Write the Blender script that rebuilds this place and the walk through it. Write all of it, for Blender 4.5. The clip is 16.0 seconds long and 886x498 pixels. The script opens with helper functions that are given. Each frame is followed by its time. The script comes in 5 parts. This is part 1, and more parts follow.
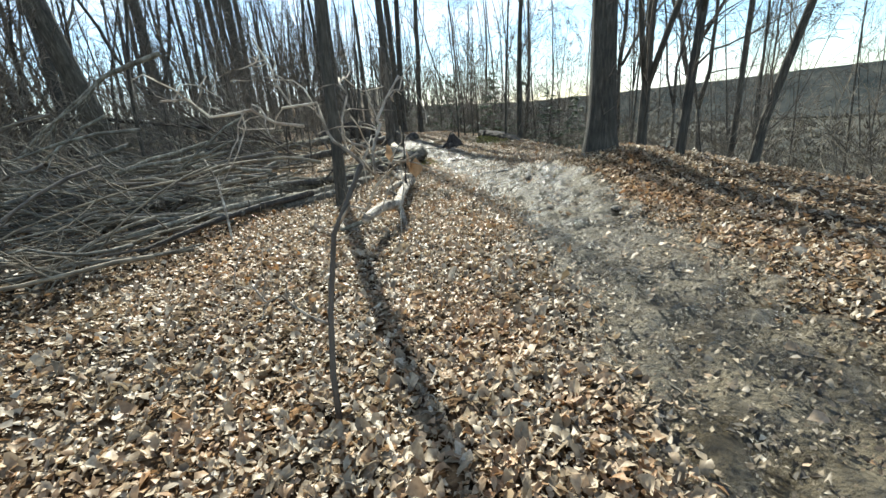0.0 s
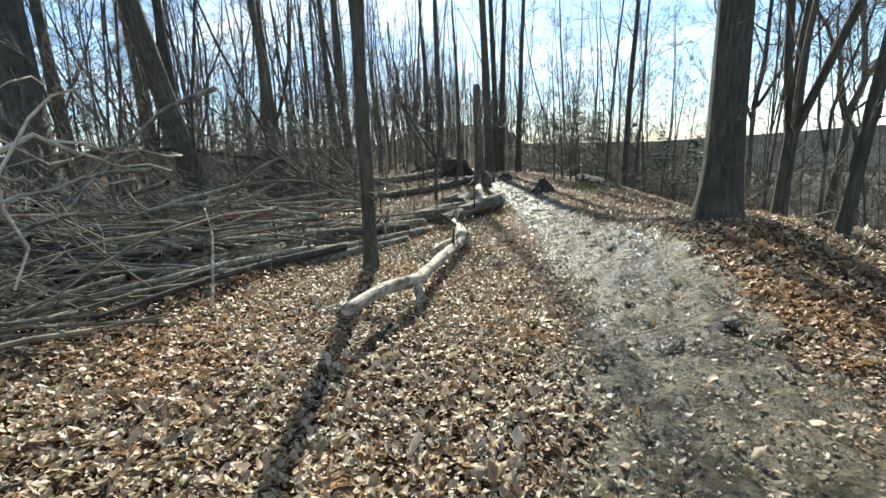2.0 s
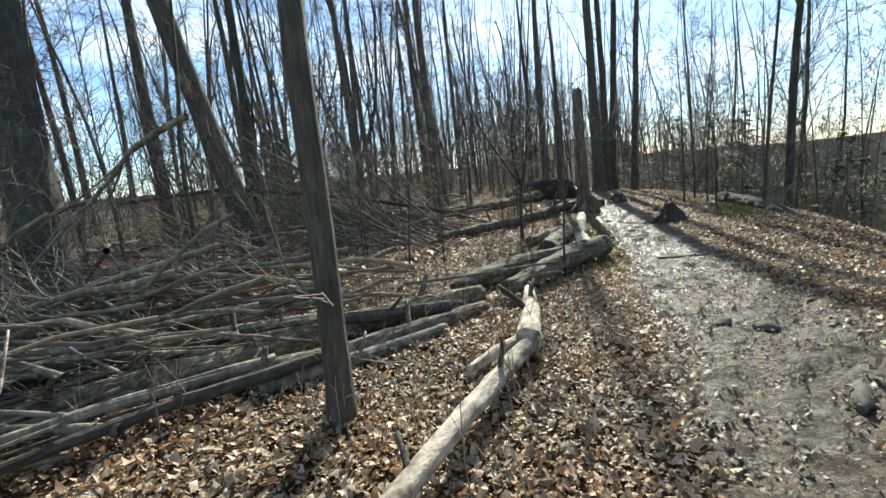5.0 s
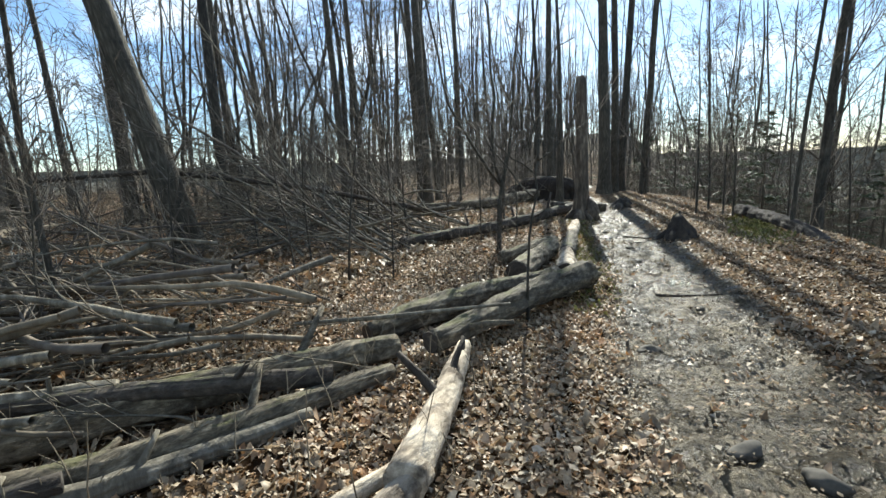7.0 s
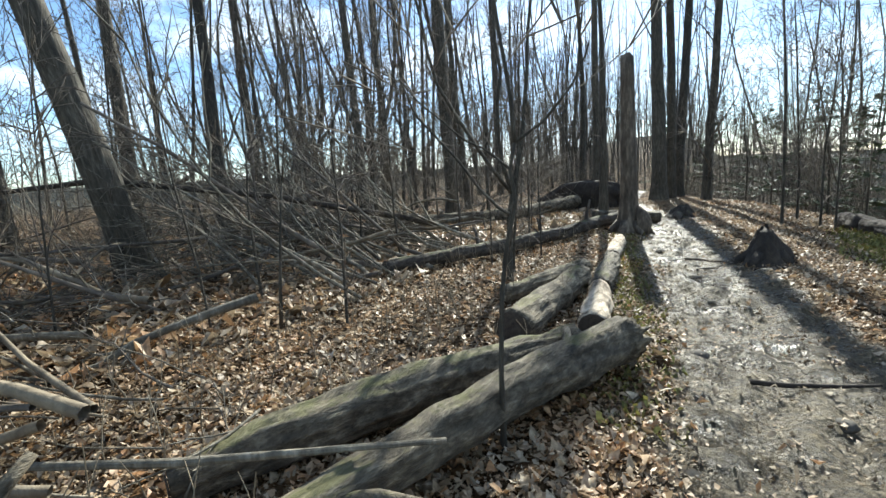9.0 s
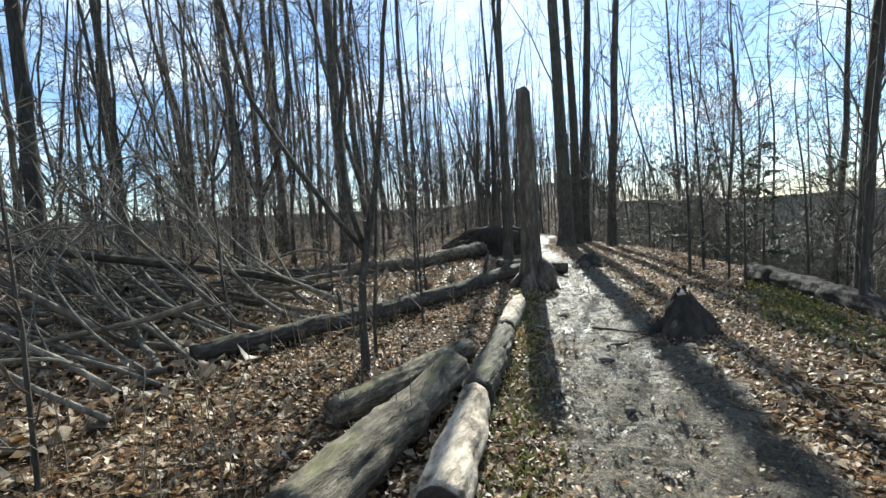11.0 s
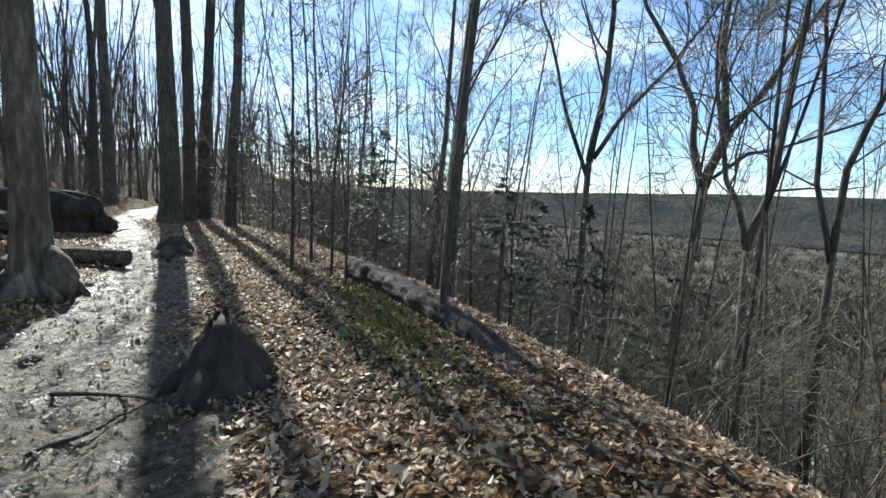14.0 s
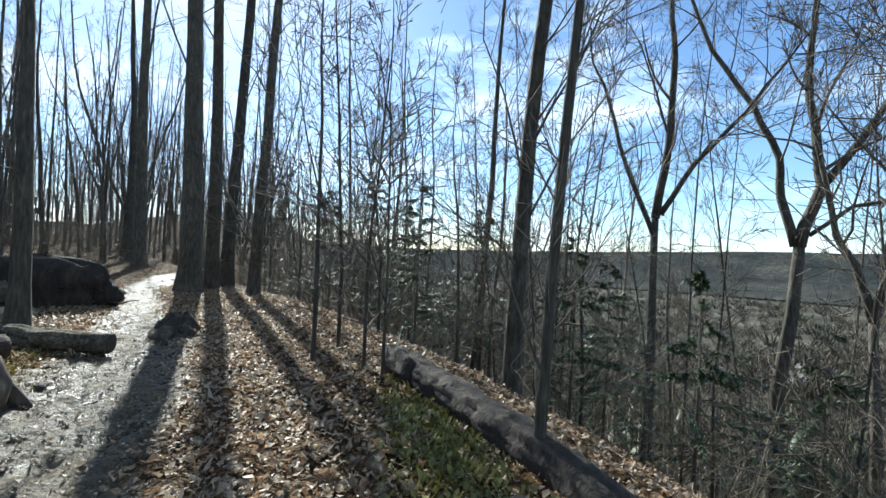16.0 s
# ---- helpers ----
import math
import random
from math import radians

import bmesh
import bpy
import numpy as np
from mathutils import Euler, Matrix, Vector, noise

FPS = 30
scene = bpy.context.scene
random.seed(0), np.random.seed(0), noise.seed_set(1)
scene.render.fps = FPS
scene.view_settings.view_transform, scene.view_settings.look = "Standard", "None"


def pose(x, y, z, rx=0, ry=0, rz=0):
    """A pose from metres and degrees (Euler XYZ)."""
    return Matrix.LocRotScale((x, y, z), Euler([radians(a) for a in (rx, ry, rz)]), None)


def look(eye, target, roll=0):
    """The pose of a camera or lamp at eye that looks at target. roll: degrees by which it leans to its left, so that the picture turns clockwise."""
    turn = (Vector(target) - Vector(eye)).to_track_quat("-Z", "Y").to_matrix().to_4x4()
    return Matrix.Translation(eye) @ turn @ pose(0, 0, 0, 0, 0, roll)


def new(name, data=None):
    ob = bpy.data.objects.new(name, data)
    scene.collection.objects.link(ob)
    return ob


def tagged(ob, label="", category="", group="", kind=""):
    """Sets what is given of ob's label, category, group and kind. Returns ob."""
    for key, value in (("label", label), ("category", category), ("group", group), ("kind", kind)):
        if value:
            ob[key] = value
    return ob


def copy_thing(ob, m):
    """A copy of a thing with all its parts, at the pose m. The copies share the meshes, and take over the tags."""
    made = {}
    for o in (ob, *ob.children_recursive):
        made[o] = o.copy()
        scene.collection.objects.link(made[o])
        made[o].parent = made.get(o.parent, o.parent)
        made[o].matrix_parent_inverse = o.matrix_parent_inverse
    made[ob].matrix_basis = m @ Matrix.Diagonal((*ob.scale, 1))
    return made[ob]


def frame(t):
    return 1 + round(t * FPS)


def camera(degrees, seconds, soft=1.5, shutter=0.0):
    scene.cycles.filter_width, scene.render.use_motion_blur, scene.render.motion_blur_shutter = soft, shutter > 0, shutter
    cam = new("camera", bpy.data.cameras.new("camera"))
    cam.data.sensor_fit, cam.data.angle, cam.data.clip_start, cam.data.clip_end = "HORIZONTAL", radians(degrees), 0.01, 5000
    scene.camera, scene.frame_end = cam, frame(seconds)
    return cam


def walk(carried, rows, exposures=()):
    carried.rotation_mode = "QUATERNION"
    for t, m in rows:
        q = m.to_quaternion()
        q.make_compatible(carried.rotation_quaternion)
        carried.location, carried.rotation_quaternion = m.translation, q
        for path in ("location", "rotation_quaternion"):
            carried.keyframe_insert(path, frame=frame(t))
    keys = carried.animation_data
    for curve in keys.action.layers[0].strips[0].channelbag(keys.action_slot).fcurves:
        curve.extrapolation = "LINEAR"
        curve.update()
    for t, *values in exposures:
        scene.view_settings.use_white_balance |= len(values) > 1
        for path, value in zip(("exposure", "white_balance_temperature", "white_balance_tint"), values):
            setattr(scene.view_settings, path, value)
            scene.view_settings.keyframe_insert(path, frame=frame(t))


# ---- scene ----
SKY, SUN = 0.096, 5.0
cam = camera(87.0, 16.0)
PATH = [
    (0, (0.02, 0.074, 1.38), (-0.002, 1.989, 0.804), -4.5),
    (0.5, (0.258, 0.503, 1.45), (0.316, 2.442, 0.964), -3.4),
    (1, (0.497, 0.835, 1.506), (0.313, 2.77, 1.037), -2.3),
    (1.5, (0.623, 1.283, 1.451), (0.224, 3.193, 1.009), -3.2),
    (2, (0.674, 1.743, 1.483), (0.234, 3.65, 1.071), -2.5),
    (2.5, (0.628, 2.122, 1.492), (-0.158, 3.917, 1.09), -3.9),
    (3, (0.557, 2.648, 1.524), (-0.378, 4.395, 1.248), -4.4),
    (3.5, (0.548, 3.208, 1.51), (-0.381, 4.952, 1.202), -5.9),
    (4, (0.505, 3.776, 1.471), (-0.419, 5.514, 1.117), -5.6),
    (4.5, (0.471, 4.354, 1.543), (-0.451, 6.112, 1.302), -6.6),
    (4.7, (0.502, 4.585, 1.58), (-0.404, 6.347, 1.302), -6.5),
    (6.8, (0.58, 6.663, 1.682), (-0.308, 8.419, 1.324), -2.5),
    (7, (0.561, 6.907, 1.675), (-0.347, 8.655, 1.328), -2.6),
    (7.5, (0.508, 7.477, 1.596), (-0.593, 9.104, 1.221), -3.3),
    (8, (0.399, 8.171, 1.528), (-0.715, 9.802, 1.217), -2.8),
    (8.2, (0.364, 8.423, 1.541), (-0.735, 10.065, 1.231), -3.0),
    (10.3, (0.071, 10.754, 1.541), (-1.006, 12.414, 1.249), -4.2),
    (10.5, (0.054, 10.959, 1.542), (-0.919, 12.689, 1.296), -4.1),
    (11, (0.085, 11.439, 1.571), (-0.714, 13.267, 1.424), -3.2),
    (11.5, (0.206, 11.867, 1.578), (-0.457, 13.749, 1.437), -2.3),
    (12, (0.322, 12.366, 1.544), (0.195, 14.356, 1.394), -0.9),
    (12.5, (0.466, 12.801, 1.551), (0.645, 14.787, 1.395), -0.6),
    (13, (0.674, 13.186, 1.58), (1.018, 15.147, 1.391), 1.7),
    (13.5, (0.844, 13.586, 1.55), (1.381, 15.498, 1.316), 2.9),
    (14, (1.039, 14.01, 1.525), (1.625, 15.906, 1.279), 3.3),
    (14.5, (1.125, 14.452, 1.525), (1.64, 16.377, 1.354), 3.8),
    (15, (1.156, 14.954, 1.547), (1.703, 16.874, 1.429), 3.7),
    (15.5, (1.163, 15.483, 1.553), (1.664, 17.418, 1.483), 2.7),
    (16, (1.118, 15.913, 1.557), (1.572, 17.861, 1.561), 2.7),
]
EXPOSURES = ((0, 1.27, 6300, 0), (2.5, 1.17, 6350, 0), (3.5, 1.03, 6340, 0), (4.5, 1.09, 6330, 1), (7.5, 1.03, 6300, 2), (8, 1.19, 6280, 2), (10.5, 1.23, 6260, 2), (11, 1.07, 6110, 2), (12, 1.00, 6050, 2), (14, 1.02, 5980, 2), (16, 1.02, 5910, 2))
walk(cam, [(t, look(eye, target, roll)) for t, eye, target, roll in PATH], EXPOSURES)
# ---------- light ----------
SUN_AZ, SUN_EL = radians(14.0), radians(33.0)   # azimuth to the left of +y
world = bpy.data.worlds.new("sky")
scene.world = world
world.use_nodes = True
wn, wl = world.node_tree.nodes, world.node_tree.links
wn.clear()
sky = wn.new("ShaderNodeTexSky")
sky.sky_type, sky.sun_disc = "NISHITA", False
sky.sun_elevation, sky.sun_rotation = SUN_EL, -SUN_AZ
sky.altitude, sky.air_density, sky.dust_density, sky.ozone_density = 400, 0.9, 0.35, 3.0
wtc, wmap, wno, wramp = (wn.new("ShaderNodeTexCoord"), wn.new("ShaderNodeMapping"), wn.new("ShaderNodeTexNoise"), wn.new("ShaderNodeValToRGB"))
wmap.inputs["Scale"].default_value = (1.2, 1.2, 4.5)
wno.inputs["Scale"].default_value, wno.inputs["Detail"].default_value, wno.inputs["Roughness"].default_value = 2.2, 7, 0.6
wramp.color_ramp.elements[0].position, wramp.color_ramp.elements[1].position = 0.47, 0.72
wramp.color_ramp.elements[0].color, wramp.color_ramp.elements[1].color = (0, 0, 0, 1), (0.75, 0.75, 0.75, 1)
wmix, wbg, wout = wn.new("ShaderNodeMix"), wn.new("ShaderNodeBackground"), wn.new("ShaderNodeOutputWorld")
wmix.data_type = "RGBA"
wmix.inputs["B"].default_value = (10.0, 10.6, 11.5, 1)
wbg.inputs["Strength"].default_value = SKY
wl.new(wtc.outputs["Generated"], wmap.inputs["Vector"])
wl.new(wmap.outputs["Vector"], wno.inputs["Vector"])
wl.new(wno.outputs["Fac"], wramp.inputs["Fac"])
wl.new(wramp.outputs["Color"], wmix.inputs["Factor"])
wl.new(sky.outputs["Color"], wmix.inputs["A"])
wl.new(wmix.outputs["Result"], wbg.inputs["Color"])
wl.new(wbg.outputs["Background"], wout.inputs["Surface"])
sun = new("sun", bpy.data.lights.new("sun", "SUN"))
sun.data.energy, sun.data.angle, sun.data.color = SUN, radians(0.5), (1.0, 0.94, 0.85)
sun.matrix_world = look((0, 0, 60), (math.sin(SUN_AZ) * math.cos(SUN_EL), -math.cos(SUN_AZ) * math.cos(SUN_EL), 60 - math.sin(SUN_EL)))


# ---------- materials ----------
def material(name, rough=0.8):
    m = bpy.data.materials.new(name)
    m.use_nodes = True
    n = m.node_tree.nodes
    b = n["Principled BSDF"]
    b.inputs["Roughness"].default_value = rough
    return m, n, m.node_tree.links, b


def ramp(n, stops):
    r = n.new("ShaderNodeValToRGB")
    e = r.color_ramp.elements
    while len(e) < len(stops):
        e.new(0.5)
    for k, (p, c) in enumerate(stops):
        e[k].position, e[k].color = p, (*c, 1)
    return r


def noise_tex(n, l, scale, detail=4, rough=0.6, vec=None, stretch=None):
    t = n.new("ShaderNodeTexNoise")
    t.inputs["Scale"].default_value, t.inputs["Detail"].default_value, t.inputs["Roughness"].default_value = scale, detail, rough
    if vec is None:
        vec = n.new("ShaderNodeTexCoord").outputs["Object"]
    if stretch:
        mp = n.new("ShaderNodeMapping")
        mp.inputs["Scale"].default_value = stretch
        l.new(vec, mp.inputs["Vector"])
        vec = mp.outputs["Vector"]
    l.new(vec, t.inputs["Vector"])
    return t


def mixc(n, l, fac, a, b, mode="MIX"):
    m = n.new("ShaderNodeMix")
    m.data_type, m.blend_type = "RGBA", mode
    for sock, v in (("Factor", fac), ("A", a), ("B", b)):
        if isinstance(v, bpy.types.NodeSocket):
            l.new(v, m.inputs[sock])
        elif sock == "Factor":
            m.inputs[sock].default_value = v
        else:
            m.inputs[sock].default_value = (*v, 1)
    return m.outputs["Result"]


def bump(n, l, b, height, strength, dist=0.02):
    bp = n.new("ShaderNodeBump")
    bp.inputs["Strength"].default_value, bp.inputs["Distance"].default_value = strength, dist
    l.new(height, bp.inputs["Height"])
    l.new(bp.outputs["Normal"], b.inputs["Normal"])


def bark_material(name, dark, mid, light, moss=None, stretch=(1, 1, 0.22), scale=14.0, strength=0.6, patches=None):
    m, n, l, b = material(name, 0.88)
    fine = noise_tex(n, l, scale, 6, 0.65, stretch=stretch)
    big = noise_tex(n, l, 4.0 if patches else 1.7, 5, 0.65)
    r = ramp(n, [(0.28, dark), (0.52, mid), (0.78, light)])
    l.new(fine.outputs["Fac"], r.inputs["Fac"])
    r2 = ramp(n, patches or [(0.35, (0.6, 0.6, 0.6)), (0.65, (1.1, 1.1, 1.08))])
    l.new(big.outputs["Fac"], r2.inputs["Fac"])
    c = mixc(n, l, 1.0, r.outputs["Color"], r2.outputs["Color"], "MULTIPLY")
    info = n.new("ShaderNodeObjectInfo")
    r3 = ramp(n, [(0.0, (0.75, 0.75, 0.76)), (1.0, (1.2, 1.17, 1.12))])
    l.new(info.outputs["Random"], r3.inputs["Fac"])
    c = mixc(n, l, 1.0, c, r3.outputs["Color"], "MULTIPLY")
    if moss:
        geo = n.new("ShaderNodeNewGeometry")
        sep = n.new("ShaderNodeSeparateXYZ")
        l.new(geo.outputs["Normal"], sep.inputs["Vector"])
        patch = noise_tex(n, l, 3.0, 5, 0.7)
        add = n.new("ShaderNodeMath")
        add.operation = "MULTIPLY"
        l.new(sep.outputs["Z"], add.inputs[0])
        l.new(patch.outputs["Fac"], add.inputs[1])
        rm = ramp(n, [(0.46, (0, 0, 0)), (0.6, (0.7, 0.7, 0.7))])
        l.new(add.outputs["Value"], rm.inputs["Fac"])
        c = mixc(n, l, rm.outputs["Color"], c, moss)
    l.new(c, b.inputs["Base Color"])
    bump(n, l, b, fine.outputs["Fac"], strength, 0.045)
    return m


BARK = bark_material("grey_brown_bark", (0.03, 0.026, 0.019), (0.088, 0.078, 0.06), (0.2, 0.178, 0.14), scale=18, strength=0.9)
TWIG = bark_material("twig_bark", (0.075, 0.062, 0.05), (0.165, 0.138, 0.11), (0.3, 0.26, 0.21), scale=6)
DEADWOOD = bark_material("weathered_grey_branch", (0.065, 0.055, 0.04), (0.19, 0.17, 0.13), (0.5, 0.46, 0.38), scale=12)
BRUSH = bark_material("pale_brush_twigs", (0.085, 0.066, 0.046), (0.22, 0.182, 0.128), (0.42, 0.365, 0.27), scale=5)
PALE = bark_material("peeled_pale_wood", (0.1, 0.075, 0.05), (0.54, 0.47, 0.38), (0.78, 0.71, 0.6), scale=13, stretch=(1, 0.35, 1), strength=0.9, patches=[(0.36, (0.22, 0.19, 0.16)), (0.46, (0.75, 0.72, 0.68)), (0.6, (1.05, 1.04, 1.0))])
LOGBARK = bark_material("furrowed_log_bark", (0.032, 0.026, 0.018), (0.17, 0.145, 0.105), (0.46, 0.41, 0.32), moss=(0.13, 0.13, 0.045), stretch=(1, 0.22, 1), scale=24, strength=1.0, patches=[(0.36, (0.35, 0.33, 0.3)), (0.5, (0.78, 0.77, 0.74)), (0.64, (1.15, 1.12, 1.05))])
ROT = bark_material("rotten_dark_wood", (0.018, 0.014, 0.011), (0.05, 0.038, 0.028), (0.11, 0.085, 0.06), scale=10, strength=1.0)
# darker bark with the shade on the logs' near sides put into its colour
DARKLOG = bark_material("shade_dark_bark", (0.025, 0.02, 0.016), (0.07, 0.057, 0.045), (0.16, 0.135, 0.11), moss=(0.1, 0.1, 0.035), stretch=(1, 0.3, 1), scale=16, strength=0.9)
SNAGBARK = bark_material("snag_bark_with_bare_patches", (0.035, 0.027, 0.02), (0.125, 0.1, 0.075), (0.36, 0.3, 0.23), scale=11)


def end_grain():
    m, n, l, b = material("cut_end_grain", 0.9)
    t = noise_tex(n, l, 26, 6, 0.7)
    r = ramp(n, [(0.3, (0.022, 0.017, 0.013)), (0.7, (0.09, 0.07, 0.052))])
    l.new(t.outputs["Fac"], r.inputs["Fac"])
    l.new(r.outputs["Color"], b.inputs["Base Color"])
    bump(n, l, b, t.outputs["Fac"], 0.8, 0.02)
    return m


ENDGRAIN = end_grain()


def leaf_material(name, stops, trans=0.25, rough=0.55):
    m, n, l, b = material(name, rough)
    geo = n.new("ShaderNodeNewGeometry")
    r = ramp(n, stops)
    l.new(geo.outputs["Random Per Island"], r.inputs["Fac"])
    grain = noise_tex(n, l, 45, 3, 0.6)
    r2 = ramp(n, [(0.3, (0.65, 0.63, 0.6)), (0.7, (1.15, 1.15, 1.15))])
    l.new(grain.outputs["Fac"], r2.inputs["Fac"])
    c = mixc(n, l, 1.0, r.outputs["Color"], r2.outputs["Color"], "MULTIPLY")
    drift = noise_tex(n, l, 0.55, 4, 0.6)
    r3 = ramp(n, [(0.32, (0.72, 0.7, 0.66)), (0.5, (1.0, 1.0, 1.0)), (0.66, (1.1, 0.9, 0.7))])
    l.new(drift.outputs["Fac"], r3.inputs["Fac"])
    c = mixc(n, l, 1.0, c, r3.outputs["Color"], "MULTIPLY")
    l.new(c, b.inputs["Base Color"])
    tr, mx = n.new("ShaderNodeBsdfTranslucent"), n.new("ShaderNodeMixShader")
    l.new(c, tr.inputs["Color"])
    mx.inputs["Fac"].default_value = trans
    l.new(b.outputs["BSDF"], mx.inputs[1])
    l.new(tr.outputs["BSDF"], mx.inputs[2])
    l.new(mx.outputs["Shader"], n["Material Output"].inputs["Surface"])
    return m


LITTER = leaf_material("dry_oak_and_beech_leaves", [(0.0, (0.15, 0.115, 0.075)), (0.2, (0.34, 0.265, 0.17)), (0.42, (0.52, 0.425, 0.3)), (0.55, (0.4, 0.225, 0.1)), (0.66, (0.5, 0.415, 0.29)), (0.86, (0.34, 0.19, 0.085)), (0.93, (0.62, 0.55, 0.43)), (1.0, (0.26, 0.15, 0.07))])
SCRAPS = leaf_material("trodden_leaf_scraps", [(0.0, (0.05, 0.04, 0.03)), (0.4, (0.14, 0.105, 0.065)), (0.7, (0.27, 0.22, 0.145)), (1.0, (0.5, 0.44, 0.35))], 0.1, 0.7)
HEMLOCK = leaf_material("evergreen_needles", [(0.0, (0.03, 0.05, 0.02)), (1.0, (0.09, 0.125, 0.05))], 0.15)
VALLEY = leaf_material("bare_crowns_far_off", [(0.0, (0.045, 0.042, 0.032)), (0.45, (0.085, 0.075, 0.055)), (0.7, (0.12, 0.1, 0.07)), (0.85, (0.14, 0.13, 0.075)), (1.0, (0.17, 0.135, 0.085))], 0.0, 0.9)
MOSS = leaf_material("moss_tufts", [(0.0, (0.1, 0.1, 0.03)), (1.0, (0.3, 0.29, 0.09))], 0.2, 0.8)


def ground_material():
    m, n, l, b = material("forest_ground", 0.85)
    tc = n.new("ShaderNodeTexCoord").outputs["Object"]
    trail = n.new("ShaderNodeAttribute")
    trail.attribute_name = "trail"
    # fallen leaves
    v = n.new("ShaderNodeTexVoronoi")
    v.inputs["Scale"].default_value, v.inputs["Randomness"].default_value = 13, 1.0
    warp = noise_tex(n, l, 9, 3, 0.6, tc)
    l.new(mixc(n, l, 0.12, tc, warp.outputs["Color"]), v.inputs["Vector"])
    hue = n.new("ShaderNodeSeparateColor")
    l.new(v.outputs["Color"], hue.inputs["Color"])
    r = ramp(n, [(0.0, (0.08, 0.058, 0.04)), (0.35, (0.23, 0.165, 0.105)), (0.6, (0.3, 0.18, 0.09)), (0.8, (0.44, 0.35, 0.25)), (1.0, (0.58, 0.5, 0.39))])
    l.new(hue.outputs["Red"], r.inputs["Fac"])
    gap = ramp(n, [(0.2, (0.95, 0.95, 0.95)), (0.55, (0.34, 0.31, 0.27))])
    l.new(v.outputs["Distance"], gap.inputs["Fac"])
    leaf = mixc(n, l, 1.0, r.outputs["Color"], gap.outputs["Color"], "MULTIPLY")
    patch = noise_tex(n, l, 0.5, 5, 0.6, tc)
    rp = ramp(n, [(0.35, (0.72, 0.7, 0.66)), (0.65, (1.15, 1.1, 1.05))])
    l.new(patch.outputs["Fac"], rp.inputs["Fac"])
    leaf = mixc(n, l, 1.0, leaf, rp.outputs["Color"], "MULTIPLY")
    # trodden clay
    big, small = noise_tex(n, l, 2.2, 6, 0.65, tc), noise_tex(n, l, 22, 6, 0.7, tc)
    rb = ramp(n, [(0.3, (0.05, 0.039, 0.023)), (0.5, (0.13, 0.104, 0.064)), (0.72, (0.25, 0.208, 0.135))])
    l.new(big.outputs["Fac"], rb.inputs["Fac"])
    rs = ramp(n, [(0.36, (0.2, 0.19, 0.17)), (0.62, (1.45, 1.45, 1.42))])
    l.new(small.outputs["Fac"], rs.inputs["Fac"])
    mud = mixc(n, l, 1.0, rb.outputs["Color"], rs.outputs["Color"], "MULTIPLY")
    edge = n.new("ShaderNodeMath")
    edge.operation = "ADD"
    en = n.new("ShaderNodeMath")
    en.operation = "MULTIPLY_ADD"
    l.new(noise_tex(n, l, 6, 5, 0.7, tc).outputs["Fac"], en.inputs[0])
    en.inputs[1].default_value, en.inputs[2].default_value = 0.9, -0.45
    l.new(trail.outputs["Fac"], edge.inputs[0])
    l.new(en.outputs["Value"], edge.inputs[1])
    re_ = ramp(n, [(0.35, (0, 0, 0)), (0.62, (1, 1, 1))])
    l.new(edge.outputs["Value"], re_.inputs["Fac"])
    valley = n.new("ShaderNodeAttribute")
    valley.attribute_name = "valley"
    vn, vf = noise_tex(n, l, 0.012, 8, 0.7, tc), noise_tex(n, l, 0.15, 6, 0.75, tc)
    rv = ramp(n, [(0.4, (0.016, 0.02, 0.013)), (0.47, (0.05, 0.048, 0.037)), (0.54, (0.095, 0.086, 0.066)), (0.62, (0.2, 0.185, 0.14))])
    l.new(mixc(n, l, 0.45, vn.outputs["Fac"], vf.outputs["Fac"]), rv.inputs["Fac"])
    base = mixc(n, l, re_.outputs["Color"], leaf, mud)
    l.new(mixc(n, l, valley.outputs["Fac"], base, rv.outputs["Color"]), b.inputs["Base Color"])
    sp = n.new("ShaderNodeMath")
    sp.operation = "MULTIPLY_ADD"
    l.new(re_.outputs["Color"], sp.inputs[0])
    sp.inputs[1].default_value, sp.inputs[2].default_value = 0.32, 0.06
    l.new(sp.outputs["Value"], b.inputs["Specular IOR Level"])
    wet = ramp(n, [(0.42, (0.27, 0.27, 0.27)), (0.62, (0.75, 0.75, 0.75))])
    l.new(big.outputs["Fac"], wet.inputs["Fac"])
    l.new(mixc(n, l, re_.outputs["Color"], (0.85, 0.85, 0.85), wet.outputs["Color"]), b.inputs["Roughness"])
    clod = noise_tex(n, l, 7.5, 8, 0.72, tc)
    hgt = mixc(n, l, re_.outputs["Color"], v.outputs["Distance"], clod.outputs["Fac"])
    bump(n, l, b, hgt, 1.0, 0.13)
    return m


GROUND = ground_material()


def plain(name, c, rough=0.8, scale=3.0, var=0.35):
    m, n, l, b = material(name, rough)
    t = noise_tex(n, l, scale, 6, 0.65)
    lo, hi = [x * (1 - var) for x in c], [min(1, x * (1 + var)) for x in c]
    r = ramp(n, [(0.3, lo), (0.7, hi)])
    l.new(t.outputs["Fac"], r.inputs["Fac"])
    l.new(r.outputs["Color"], b.inputs["Base Color"])
    return m


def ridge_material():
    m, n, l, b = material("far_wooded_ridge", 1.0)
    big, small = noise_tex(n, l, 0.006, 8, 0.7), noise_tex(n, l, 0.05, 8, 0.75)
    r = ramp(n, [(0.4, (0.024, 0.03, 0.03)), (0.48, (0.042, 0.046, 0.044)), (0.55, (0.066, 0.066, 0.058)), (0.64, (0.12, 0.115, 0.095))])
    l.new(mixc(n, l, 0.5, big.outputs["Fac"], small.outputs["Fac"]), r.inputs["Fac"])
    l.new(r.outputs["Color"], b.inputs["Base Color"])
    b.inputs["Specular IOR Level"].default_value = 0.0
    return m


